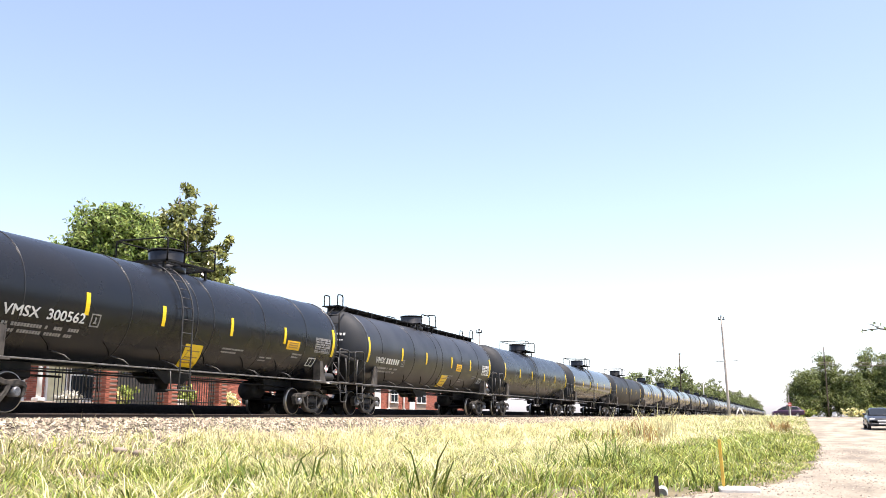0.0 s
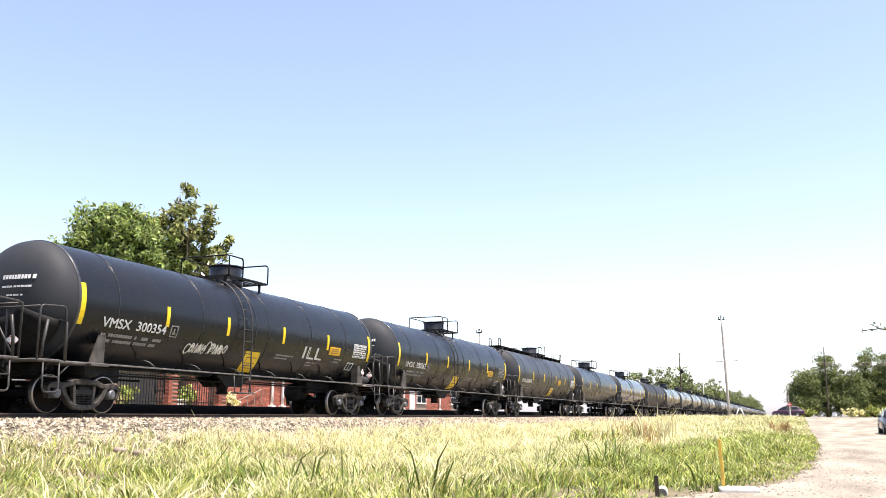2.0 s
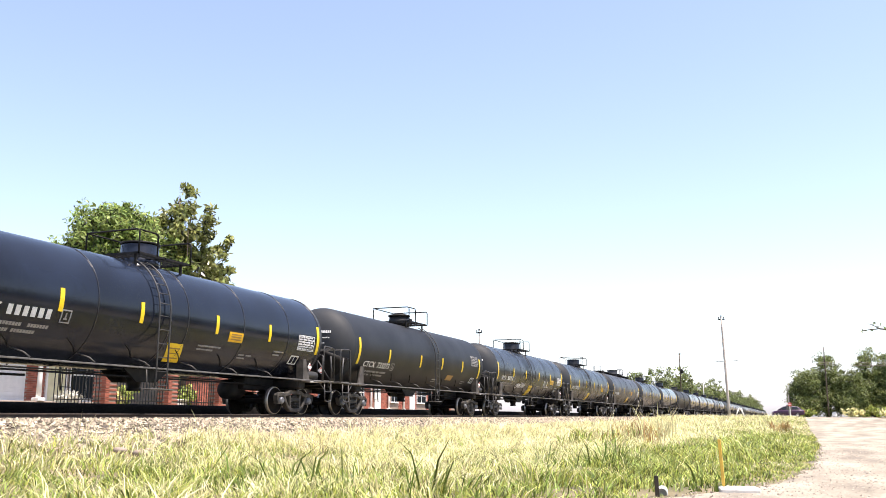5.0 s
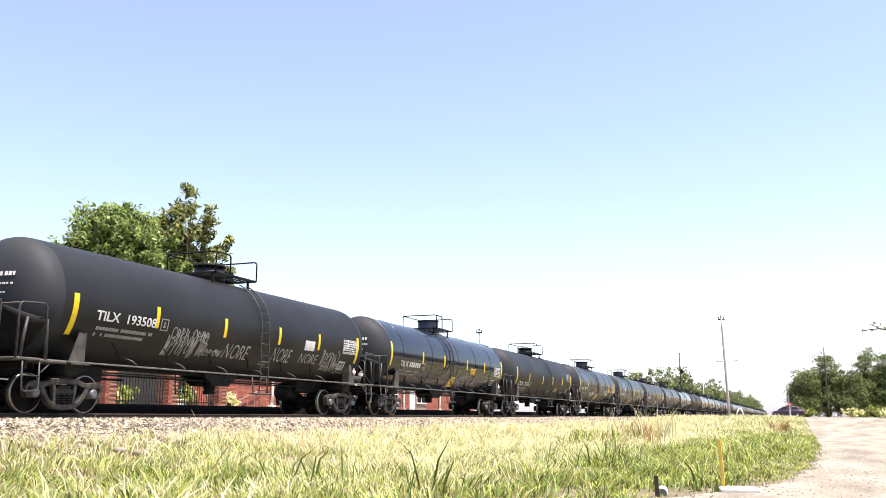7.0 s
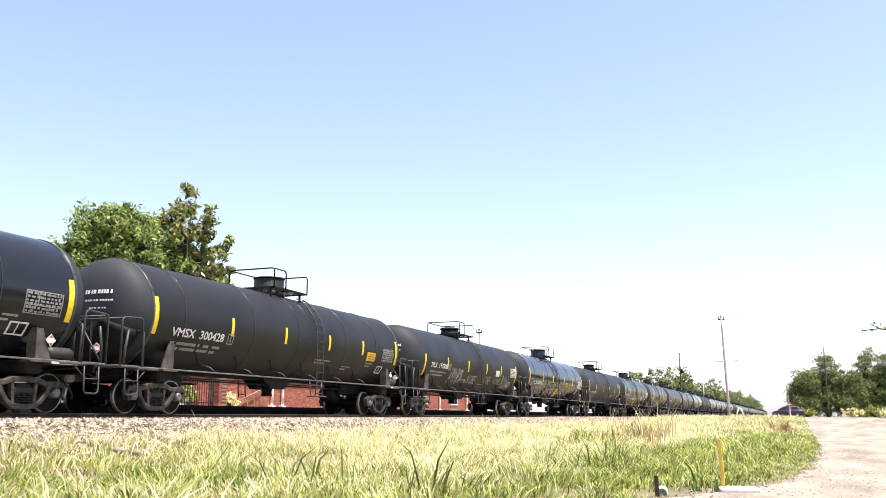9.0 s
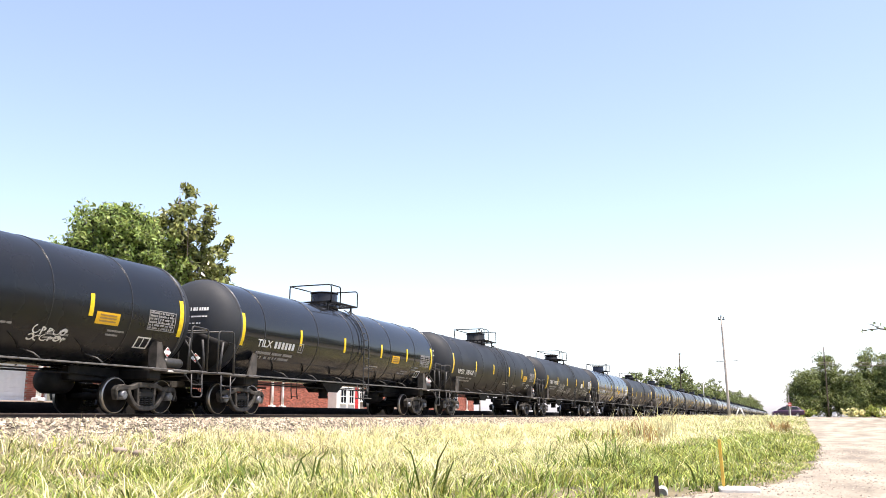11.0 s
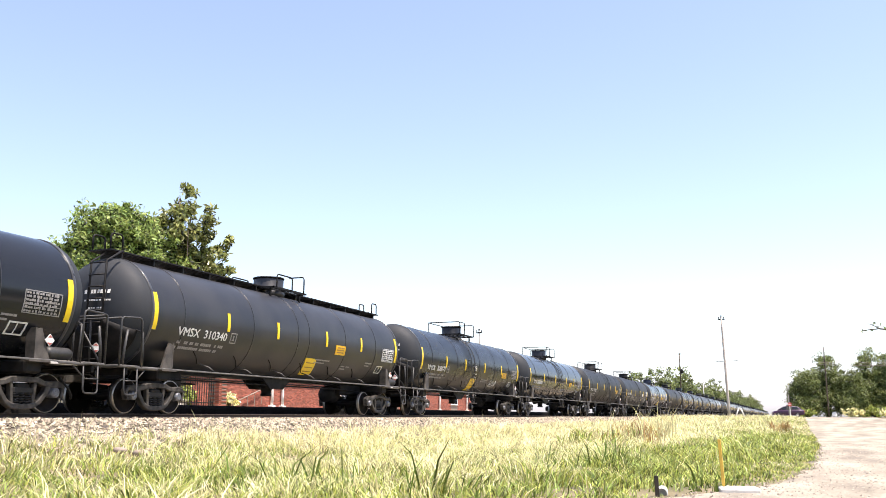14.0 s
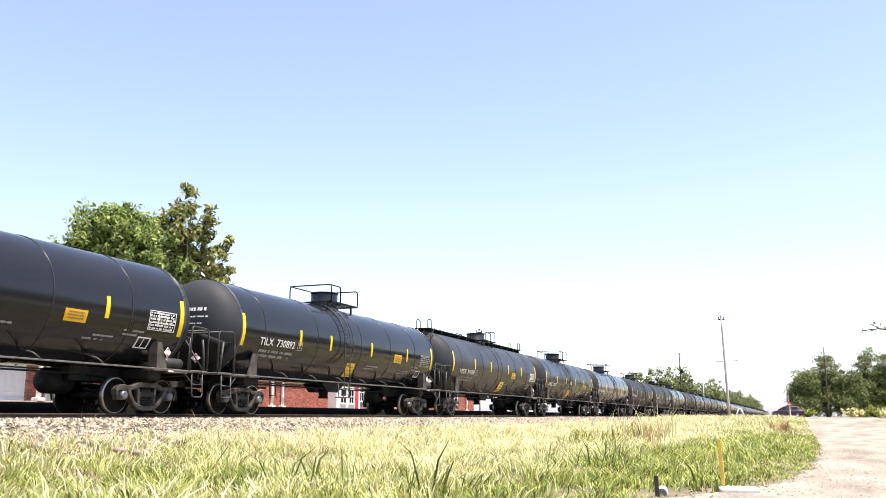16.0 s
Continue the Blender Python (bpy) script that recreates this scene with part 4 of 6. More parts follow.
TRAIN = [
    kind_a(kind="c", at=1, paint="tank_sheen", board=True, rails="low", mark=None, prefix="VMSX", strips=strips("board"), panels=[("warning_panel", 1.0, 1.8, 1.15, 1.88, -0.3, "yellow"), ("notice_panel", 2.35, 3.1, 2.15, 2.5, 0, "orange")], label="black railway tank car with a running board along its top"),
    kind_a(at=0, mark="VMSX  300562"),
    kind_a(at=-1, mark="VMSX  300354", scrawl=SCRAWL_A, tags=TAGS_A, label="black railway tank car with white graffiti scrawls"),
    kind_b(at=-2, mark="CTCX  733273"),
    kind_a(at=-3, kind="d", paint="tank_blue", mark=None, prefix="TILX", mark_at=(-6.65, 2.06, 0.33, 2.3), strips=strips("early"), ladder=-0.73, panels=[("warning_panel", 0.1, 0.75, 1.2, 1.85, -0.3, "yellow"), ("notice_panel", 2.38, 3.1, 2.1, 2.4, 0.0, "orange")], label="glossy blue-black railway tank car"),
    kind_b(at=-4, mark="TILX  193508", mark_at=(-6.5, 2.2, 0.33, 2.15), strips=[(-7.2, 1.75, 2.75), (-4.3, 2.2, 2.76), (-1.27, 2.2, 2.76), (1.73, 2.22, 2.78), (4.34, 2.22, 2.78), (7.33, 1.9, 2.9)], panels=[("notice_panel", 3.4, 4.05, 2.16, 2.5, 0, "white")], box_at=(6.45, 2.2), scrawl=SCRAWL_B, tags=TAGS_B, label="weathered matt black railway tank car covered in graffiti"),
    kind_a(at=-5, kind="e", mark="VMSX  300428", paint="tank_matt", strips=strips("shifted"), ladder=0.95, panels=[("notice_panel", 4.95, 5.7, 2.08, 2.42, 0.0, "orange")], label="matt black railway tank car with yellow reflective strips"),
    kind_a(at=-6, kind="d", paint="tank_gloss", mark=None, prefix="TILX", mark_at=(-6.8, 2.08, 0.33, 2.3), strips=strips("late"), ladder=0.59, panels=[("notice_panel", 3.33, 4.07, 2.12, 2.44, 0.0, "orange")], notes=NOTES, label="glossy black railway tank car with an orange notice"),
    kind_a(at=-7, mark="VMSX  300077", tags=[("Y8", -0.53, 2.3, 0.36, 0.46), ("C", -0.25, 1.93, 0.34, 0.3)], scrawl=[(2.8, 3.8, 1.68, 1.9, 5), (2.75, 3.9, 1.5, 1.68, 6)], label="black railway tank car with small white scrawls"),
    kind_a(kind="c", at=-8, paint="tank_sheen", mark="VMSX  310340", mark_at=(-6.66, 2.1, 0.33, 2.24), board=True, rails="low", strips=strips("board", v=2.66), panels=[("warning_panel", 0.75, 1.5, 1.15, 1.9, -0.3, "yellow"), ("notice_panel", 2.35, 3.1, 2.15, 2.5, 0, "orange")], label="black railway tank car with a running board along its top"),
    kind_a(at=-9, mark="TILX  730892", mark_at=(-6.7, 2.15, 0.33, 2.1), kind="f", paint="tank_gloss", ladder=-1.0, notes=NOTES, strips=strips("leased"), panels=[("warning_panel", -0.2, 0.45, 1.25, 1.9, -0.3, "yellow"), ("notice_panel", 3.5, 4.25, 2.15, 2.5, 0, "orange")], label="glossy black railway tank car with yellow reflective strips"),
    kind_a(at=-10, mark=None, kind="f", notes=NOTES, paint="tank_gloss", strips=strips("leased"), panels=[("notice_panel", 3.5, 4.2, 2.08, 2.38, 0.0, "orange")]),
]
OFFSET = {1: 18.31, 0: 0.0, -1: -18.31, -2: -36.515, -3: -54.72, -4: -72.925, -5: -91.13, -6: -109.44, -7: -127.75, -8: -146.06, -9: -164.37, -10: -182.68}
for spec in TRAIN:
    build_car(spec)
AHEAD = ["tank_gloss", "tank_gloss", "tank_black", "tank_gloss", "tank_matt", "tank_gloss"]
for n in range(2, 40):
    OFFSET[n] = 18.31 * n
    build_car(kind_a(at=n, kind="d" if n < 12 else "far", paint=AHEAD[n % 6] , mark=None, label="black railway tank car far along the train"), near=False)

# ---- trees ----


def leaf_cloud(centers, radius, per, size, rng, flat=0.6):
    """Leaves in clumps round the given centres: each a folded diamond of two triangles."""
    n = len(centers) * per
    d = rng.normal(size=(n, 3))
    d /= np.linalg.norm(d, axis=1, keepdims=True)
    c = np.repeat(centers, per, axis=0) + d * (np.repeat(radius, per) * rng.random(n) ** 0.45)[:, None] * np.array([1, 1, 0.8])
    a = rng.normal(size=(n, 3)) + d * 0.8
    a[:, 2] -= 0.25
    a /= np.linalg.norm(a, axis=1, keepdims=True)
    b = np.cross(a, rng.normal(size=(n, 3)) * flat + np.array([0, 0, 1.0]))
    b /= np.linalg.norm(b, axis=1, keepdims=True) + 1e-9
    s = size * (0.6 + 0.8 * rng.random(n))[:, None]
    up = np.cross(b, a)
    v = np.stack([c - a * s, c + b * s * 0.45 + up * s * 0.12, c + a * s, c - b * s * 0.45 + up * s * 0.12], 1).reshape(-1, 3)
    i = np.arange(n)[:, None] * 4
    f = np.concatenate([i + np.array([[0, 1, 2]]), i + np.array([[0, 2, 3]])], 0)
    return v, f


def tree(label, at, height, blobs, leaf, size, clumps, per, clump_r, seed, trunk_r=0.28, name="tree", group="", fork=0.35, drop=0.0):
    """Tapered trunk with limbs to each mass of the crown; blobs: (x, y, z, radius, height radius) from the foot of the trunk."""
    rng = np.random.default_rng(seed)
    x, y = at
    z = float(ground_z(x, y)) - 0.05
    ob = thing(name, label, "tree", group, m=pose(x, y, z))
    s = Shape()
    knots = 7
    top = height * 0.9
    wob = rng.normal(size=(knots, 2)) * trunk_r * 0.7
    pts = [(wob[i][0] * i / knots, wob[i][1] * i / knots, top * i / (knots - 1)) for i in range(knots)]
    s.tube(pts, [trunk_r * (1.35 if i == 0 else 1 - 0.9 * i / (knots - 1)) for i in range(knots)], 9)
    for bx, by, bz, br, bh in blobs:
        for k in range(3):
            p = np.array([bx, by, bz]) + rng.normal(size=3) * np.array([br, br, bh]) * 0.45
            q = np.array([0, 0, height * (fork + 0.25 * rng.random())])
            if q[2] > p[2]:
                q[2] = p[2] * 0.8
            mid = (q + p) / 2 + np.array([0, 0, -0.06 * height]) * rng.random()
            s.tube([tuple(q), tuple(mid), tuple(p)], [trunk_r * 0.4, trunk_r * 0.25, trunk_r * 0.07], 6)
    part("trunk", s, "bark", ob)
    cs, total = [], sum(b[3] ** 2 * b[4] for b in blobs)
    for bx, by, bz, br, bh in blobs:
        n = max(4, int(clumps * br * br * bh / total))
        d = rng.normal(size=(n, 3))
        d /= np.linalg.norm(d, axis=1, keepdims=True)
        rad = (0.55 + 0.45 * rng.random(n) ** 0.6) * (1 + np.clip(0.16 * rng.normal(size=n), -0.3, 0.16))
        cs.append(np.array([bx, by, bz]) + d * rad[:, None] * np.array([br, br, bh]))
    cs = np.concatenate(cs)
    if drop:
        cs = cs[rng.random(len(cs)) > drop]
    v, f = leaf_cloud(cs, clump_r * (0.5 + rng.random(len(cs))), per, size, rng)
    part("crown", bulk("crown", v, f, [leaf]), "", ob)
    return ob


# two garden trees behind the train
tree("dense round green broadleaf tree behind the railway", (-34.0, 38.1), 11.6,
     [(0, 0, 8.0, 2.9, 3.0), (-0.7, -2.05, 7.0, 2.3, 2.4), (0.9, 1.5, 8.2, 2.1, 2.4), (0.2, -0.6, 9.7, 2.3, 1.3), (0.6, 1.8, 6.0, 2.4, 2.2), (-0.2, 0.4, 4.4, 2.0, 2.0)],
     "leaf", 0.135, 640, 80, 0.55, 3)
tree("tall open magnolia with glossy leaves and gaps", (-32.0, 41.7), 13.2,
     [(0, -0.6, 12.2, 0.9, 0.9), (0, -0.4, 11.5, 0.85, 0.7), (0, -0.3, 10.8, 1.6, 1.3), (0.3, -1.5, 9.9, 1.5, 1.3), (0, 1.3, 9.6, 1.7, 1.2), (0, 0.4, 7.8, 2.3, 1.5), (0, 2.5, 7.0, 1.0, 0.9), (0, 3.1, 5.9, 0.8, 0.6), (0, 2.3, 9.0, 0.9, 0.8), (0, 1.9, 6.2, 1.3, 0.9), (0, -1.2, 5.6, 1.9, 1.5), (0, 1.5, 4.8, 2.2, 1.3), (0, 0, 3.4, 2.0, 1.3)],
     "magnolia", 0.18, 430, 38, 0.38, 5, trunk_r=0.22, drop=0.15)
# trees at the far side of the crossing
for i, (x, y, h, w) in enumerate([(2.8, 139, 7.0, 1.9), (5.7, 141, 9.2, 2.3), (9.0, 139, 6.6, 2.0), (12.0, 142, 9.9, 2.6), (15.6, 140, 10.9, 3.2), (20.5, 143, 12.0, 4.0), (25.5, 141, 12.5, 4.0), (31, 143, 11.5, 4.0)]):
    tree("dark leafy tree at the roadside past the crossing", (x, y), h,
         [(0, 0, h * 0.72, w * 0.8, h * 0.26), (w * 0.4, 0, h * 0.5, w * 0.9, h * 0.28), (-w * 0.45, 0.3, h * 0.42, w * 0.85, h * 0.3), (0, -w * 0.4, h * 0.25, w, h * 0.22)],
         "far_leaf", 0.135, 270, 90, 0.75, 20 + i, trunk_r=0.25, group="trees past the crossing")
# trees along the far side of the track
for i in range(26):
    s = 195 + i * 19 + (i % 3) * 5 + max(0, i - 14) * 14
    h = 9.4 + (i * 7 % 5) * 1.0 + max(0, i - 10) * 0.25
    w = 3.6 + (i % 3) * 0.7
    tree("leafy tree in the row beside the railway", (-30.5 + (i * 5 % 4) * 1.6 + min(4, i * 0.2), s), h,
         [(0, 0, h * 0.74, w * 0.8, h * 0.24), (0.5, w * 0.6, h * 0.55, w, h * 0.25), (0, -w * 0.6, h * 0.45, w, h * 0.28), (0.4, 0, h * 0.25, w * 1.1, h * 0.22)],
         "far_leaf", 0.34, 150, 26, 0.9, 60 + i, trunk_r=0.25, group="row of trees by the track")
# tall unseen trees added across the road, mirrored in the tank cars' sides
for i in range(20):
    h = 11.5 + (i * 7 % 5) * 0.8
    tree("tall unseen leafy tree added across the road from the railway", (35.5 + (i * 5 % 4) * 1.3, -34 + i * 14.2), h,
         [(0, 0, h * 0.72, 4.6, h * 0.26), (0.5, 4.2, h * 0.45, 4.6, h * 0.3), (-0.5, -4.2, h * 0.4, 4.6, h * 0.3), (0, 0, h * 0.25, 5.0, h * 0.2)],
         "far_leaf", 0.5, 130, 24, 1.3, 400 + i, trunk_r=0.3, group="trees across the road")
# a roadside tree whose branch tips hang into view
tree("roadside tree with a drooping leafy branch", (11.4, 77.0), 11.5,
     [(0.6, 0, 9.0, 2.0, 2.0), (1.2, -0.5, 7.2, 2.2, 1.6)], "weed", 0.2, 200, 30, 0.5, 91)
_tip = [o for o in scene.objects if o.name.startswith("tree")][-1]
_limb = part("branch", Shape().tube([(0.0, 0, 6.2), (-2.4, 0.2, 7.3), (-4.1, 0.3, 7.55), (-5.3, 0.35, 7.45)], [0.16, 0.09, 0.05, 0.02], 6).tube([(-3.9, 0.27, 7.5), (-4.6, 0.3, 7.9), (-4.9, 0.3, 8.0)], [0.05, 0.03, 0.01], 5), "bark", _tip)
_v, _f = leaf_cloud(np.array([(-3.4, 0.2, 7.5), (-4.0, 0.3, 7.8), (-4.4, 0.3, 8.0), (-4.6, 0.3, 7.5), (-5.2, 0.35, 7.45)]), np.array([0.5, 0.35, 0.2, 0.25, 0.2]), 7, 0.13, np.random.default_rng(8))
part("leaves", bulk("leaves", _v, _f, ["far_leaf"]), "", _limb)

# ---- poles, wires and signs ----


def utility_pole(x, y, height, label, lean=(0, 0), arm=True, r=0.15, mat="pole", name="utility_pole"):
    z = float(ground_z(x, y))
    ob = thing(name, label, "pole", m=pose(x, y, z - 0.02))
    n = 8
    part("shaft", Shape().tube([(lean[0] * i / n, lean[1] * i / n, height * i / n) for i in range(n + 1)], [r * (1 - 0.4 * i / n) for i in range(n + 1)], 12), mat, ob)
    if arm:
        part("bracket", Shape().box(-0.35, -0.06, height - 0.35, 0.35, 0.06, height - 0.22, 0.02).box(-0.05, -0.12, height - 0.1, 0.05, 0.12, height + 0.12, 0.02).box(-0.3, -0.04, height - 0.2, -0.22, 0.04, height - 0.02).box(0.22, -0.04, height - 0.2, 0.3, 0.04, height - 0.02), "steel_black", ob, m=Matrix.Translation((lean[0], lean[1], 0)))
    return ob


def cable(label, pts, sag, r=0.02, mat="wire"):
    s = Shape()
    a, b = Vector(pts[0]), Vector(pts[1])
    s.tube([a.lerp(b, i / 16) - Vector((0, 0, sag * (1 - (i / 8 - 1) ** 2))) for i in range(17)], r, 5)
    thing("overhead_wire", label, "wire", "overhead wires", data=s.mesh("overhead_wire", mat))


utility_pole(-5.6, 98.5, 10.75, "tall weathered grey wooden pole leaning beside the crossing", lean=(-0.26, -0.05), r=0.15)
_p = [o for o in scene.objects if o.name.startswith("utility_pole")][-1]
part("wire_stub", Shape().tube([(-1.35, 0.2, 5.93), (0.0, 0.0, 6.0), (1.2, -0.2, 6.0)], 0.025, 5), "wire", _p)
_u = utility_pole(-21.9, 207, 14.0, "dark utility pole with a transformer behind the train", r=0.17, mat="bark")
part("transformer", Shape().lathe([(0.2, 9.3), (0.32, 9.4), (0.32, 10.2), (0.2, 10.35)], 14, "z", (0.35, -0.2, 0)), "steel_black", _u)
utility_pole(-30, 88.6, 8.75, "slim grey pole with a lamp arm behind the train", r=0.1, mat="pole")
utility_pole(5.6, 137, 10.0, "dark wooden pole among the trees", r=0.11, mat="bark", arm=False)
utility_pole(-20.2, 246, 8.6, "white painted signal mast beside the track", r=0.2, mat="trim", arm=False, name="signal_mast")
for k in range(2):
    cable("pale overhead wire crossing in front of the trees", [(4.8, 133, 8.15 + k * 0.25), (30, 118, 7.3 + k * 0.5)], 0.35, 0.035, "mortar")

# level crossing signs
_s = thing("stop_sign", "small red sign with a white border on a white post", "road sign", m=pose(0.4, 101.9, float(ground_z(0.4, 101.9))))
part("post", Shape().box(-0.05, -0.03, 0, 0.05, 0.03, 1.62, 0.01), "trim", _s)
part("sign_face", Shape().plate([(0.22 * math.cos(math.pi / 8 + i * math.pi / 4), 1.4 + 0.22 * math.sin(math.pi / 8 + i * math.pi / 4)) for i in range(8)], "y", -0.06, -0.035), "sign_red", _s)
part("white_band", Shape().box(-0.17, -0.075, 1.35, 0.17, -0.061, 1.45), "trim", _s)
_g = thing("crossing_gate", "raised railway crossing gate arm on a grey mast", "crossing gate", m=pose(0.35, 114.0, float(ground_z(0.35, 114.0))))
part("mast", Shape().lathe([(0.25, 0), (0.25, 0.1), (0.09, 0.15), (0.08, 2.6)], 12, "z"), "steel_grey", _g)
part("mechanism", Shape().box(-0.3, -0.25, 0.9, 0.3, 0.25, 1.5, 0.05), "steel_grey", _g)
part("gate_arm", Shape().tube([(0.15, 0, 1.2), (0.0, 0, 2.8), (-0.08, 0, 3.5)], [0.1, 0.06, 0.035], 6), "steel_grey", _g)
_a = thing("barricade", "white A-frame barricade near the pole", "barricade", m=pose(-4.6, 100, float(ground_z(-4.6, 100))))
for e in (-1, 1):
    part("leg", Shape().tube([(e * 0.5, 0, 0), (e * 0.1, 0, 1.0)], 0.075, 6), "trim", _a)
part("top_rail", Shape().box(-0.2, -0.06, 0.94, 0.2, 0.06, 1.06, 0.02), "trim", _a)
_c = thing("utility_cabinet", "small white utility cabinet at the roadside", "cabinet", m=pose(5.9, 128, float(ground_z(5.9, 128))))
part("body", Shape().box(-0.28, -0.25, 0.08, 0.28, 0.25, 0.72, 0.12), "trim", _c)
part("plinth", Shape().box(-0.34, -0.3, 0, 0.34, 0.3, 0.09), "concrete", _c)
part("door", Shape().box(-0.2, -0.264, 0.16, 0.2, -0.248, 0.6, 0.01), "trim", _c)
part("roof", Shape().box(-0.31, -0.28, 0.70, 0.31, 0.28, 0.76, 0.03), "steel_grey", _c)

# ---- vehicles ----


def road_car(name, label, paint, m, group="", length=4.6, estate=False):
    """A saloon or hatchback; +y is its front, the origin on the road under its middle."""
    car = thing(name, label, "car", group, m=m)
    h, w = length / 2, 0.88
    # lower body: cross sections from rear to front
    secs = [(-h, 0.45, 0.86, 0.76), (-h + 0.12, 0.32, 0.96, 0.84), (-h + 0.8, 0.25, 1.0, w), (-0.5, 0.22, 0.98, w + 0.02), (0.8, 0.22, 0.96, w + 0.02), (h - 0.9, 0.24, 0.90, w), (h - 0.25, 0.30, 0.78, 0.82), (h, 0.42, 0.66, 0.68)]
    rings = []
    for y, z0, z1, x in secs:
        rings.append([(x * 0.86, y, z0), (x, y, z0 + 0.14), (x, y, z1 - 0.22), (x * 0.93, y, z1 - 0.03), (x * 0.75, y, z1), (-x * 0.75, y, z1), (-x * 0.93, y, z1 - 0.03), (-x, y, z1 - 0.22), (-x, y, z0 + 0.14), (-x * 0.86, y, z0)])
    part("body", Shape().rings(rings), paint, car)
    back = -h + (0.25 if estate else 0.75)
    cab = [(back, 0.95, 0.99, 0.72), (back + 0.55, 0.94, 1.37, 0.60), (-0.1, 0.94, 1.46, 0.60), (0.25, 0.93, 1.43, 0.59), (0.45, 0.93, 1.38, 0.60), (1.25, 0.9, 0.96, 0.72)]
    part("cabin", Shape().rings([[(0.80, y, z0), (x, y, z1 - 0.05), (x * 0.85, y, z1), (-x * 0.85, y, z1), (-x, y, z1 - 0.05), (-0.80, y, z0)] for y, z0, z1, x in cab]), paint, car)
    for e in (-1, 1):
        part("side_window", Shape().add([(e * 0.796, back + 0.35, 1.0), (e * 0.80, 1.0, 1.0), (e * 0.655, 0.42, 1.33), (e * 0.655, back + 0.66, 1.33), (e * 0.78, back + 0.35, 1.0), (e * 0.78, 1.0, 1.0), (e * 0.635, 0.42, 1.33), (e * 0.635, back + 0.66, 1.33)],
                                        [(0, 1, 2, 3), (7, 6, 5, 4), (0, 4, 5, 1), (1, 5, 6, 2), (2, 6, 7, 3), (3, 7, 4, 0)]), "pane", car)
        part("headlight", Shape().box(e * 0.62 - 0.18, h - 0.22, 0.60, e * 0.62 + 0.18, h - 0.02, 0.76, 0.04), "lamp", car)
        part("mirror", Shape().box(e * 0.98 - 0.1, 0.75, 0.95, e * 0.98 + 0.1, 0.87, 1.1, 0.04), paint, car)
        part("tail_light", Shape().box(e * 0.66 - 0.14, -h + 0.0, 0.66, e * 0.66 + 0.14, -h + 0.16, 0.84, 0.03), "sign_red", car)
        for y in (-h + 0.85, h - 0.9):
            wh = part("wheel", Shape().lathe([(0.20, -0.1), (0.30, -0.11), (0.325, -0.07), (0.325, 0.07), (0.30, 0.11), (0.20, 0.1)], 22, "x", caps=False), "tyre", car, m=pose(e * 0.79, y, 0.325))
            rim = Shape().lathe([(0.205, -0.02), (0.205, 0.02)], 16, "x")
            for k in range(5):
                a = 2 * math.pi * k / 5
                rim.tube([(e * 0.07, 0.03 * math.cos(a), 0.03 * math.sin(a)), (e * 0.09, 0.2 * math.cos(a), 0.2 * math.sin(a))], 0.03, 5)
            part("rim", rim, "rim", wh)
            if name == "sedan_car":
                ROLLERS.append((wh, e * 0.79, y))
    part("windscreen", Shape().add([(-0.70, 1.22, 0.985), (0.70, 1.22, 0.985), (0.54, 0.50, 1.40), (-0.54, 0.50, 1.40), (-0.70, 1.2, 0.95), (0.70, 1.2, 0.95), (0.54, 0.48, 1.375), (-0.54, 0.48, 1.375)], [(0, 1, 2, 3), (7, 6, 5, 4), (0, 4, 5, 1), (1, 5, 6, 2), (2, 6, 7, 3), (3, 7, 4, 0)]), "pane", car)
    part("grille", Shape().box(-0.34, h - 0.09, 0.50, 0.34, h + 0.01, 0.64, 0.03), "rim", car)
    part("bumper", Shape().box(-0.72, h - 0.14, 0.32, 0.72, h + 0.03, 0.46, 0.05), paint, car)
    part("plate", Shape().box(-0.26, h + 0.02, 0.36, 0.26, h + 0.04, 0.46), "white", car)
    return car


ROLLERS = []
SEDAN = road_car("sedan_car", "dark grey saloon car driving on the road", "car_dark", pose(5.9, 67.5, 0.16, 0, 0, 180))
road_car("hatchback_car", "dark plum hatchback waiting at the level crossing", "car_purple", pose(0.22, 125, 0.95, 0, 0, 90), length=4.0, estate=True)

# low yellowing bushes under the trees past the crossing
for i, (x, y, r, h) in enumerate(((8.6, 132.5, 1.4, 1.3), (11.0, 132.0, 1.7, 1.6), (13.2, 131.5, 1.5, 1.3), (2.6, 133.5, 1.2, 1.2))):
    rng = np.random.default_rng(300 + i)
    ob = thing("bush", "low yellow-green bush at the roadside", "bush", "bushes past the crossing", m=pose(x, y, float(ground_z(x, y))))
    st = Shape()
    for k in range(6):
        st.tube([(0, 0, 0), (r * 0.5 * math.cos(k), r * 0.5 * math.sin(k), h * 0.6)], [0.05, 0.015], 5)
    part("stems", st, "bark", ob)
    v, f = leaf_cloud(rng.normal(size=(50, 3)) * np.array([r * 0.5, r * 0.4, h * 0.2]) + np.array([0, 0, h * 0.5]), np.full(50, 0.3), 16, 0.16, rng)
    part("crown", bulk("crown", v, f, ["grass" if i % 2 else "dry"]), "", ob)

# ---- behind the track: fence, houses ----
YARD = 1.37
BRICK = Shape().box(-0.15, -0.1, -0.034, 0.15, 0.1, 0.034, 0.006).mesh("brick", "brick")


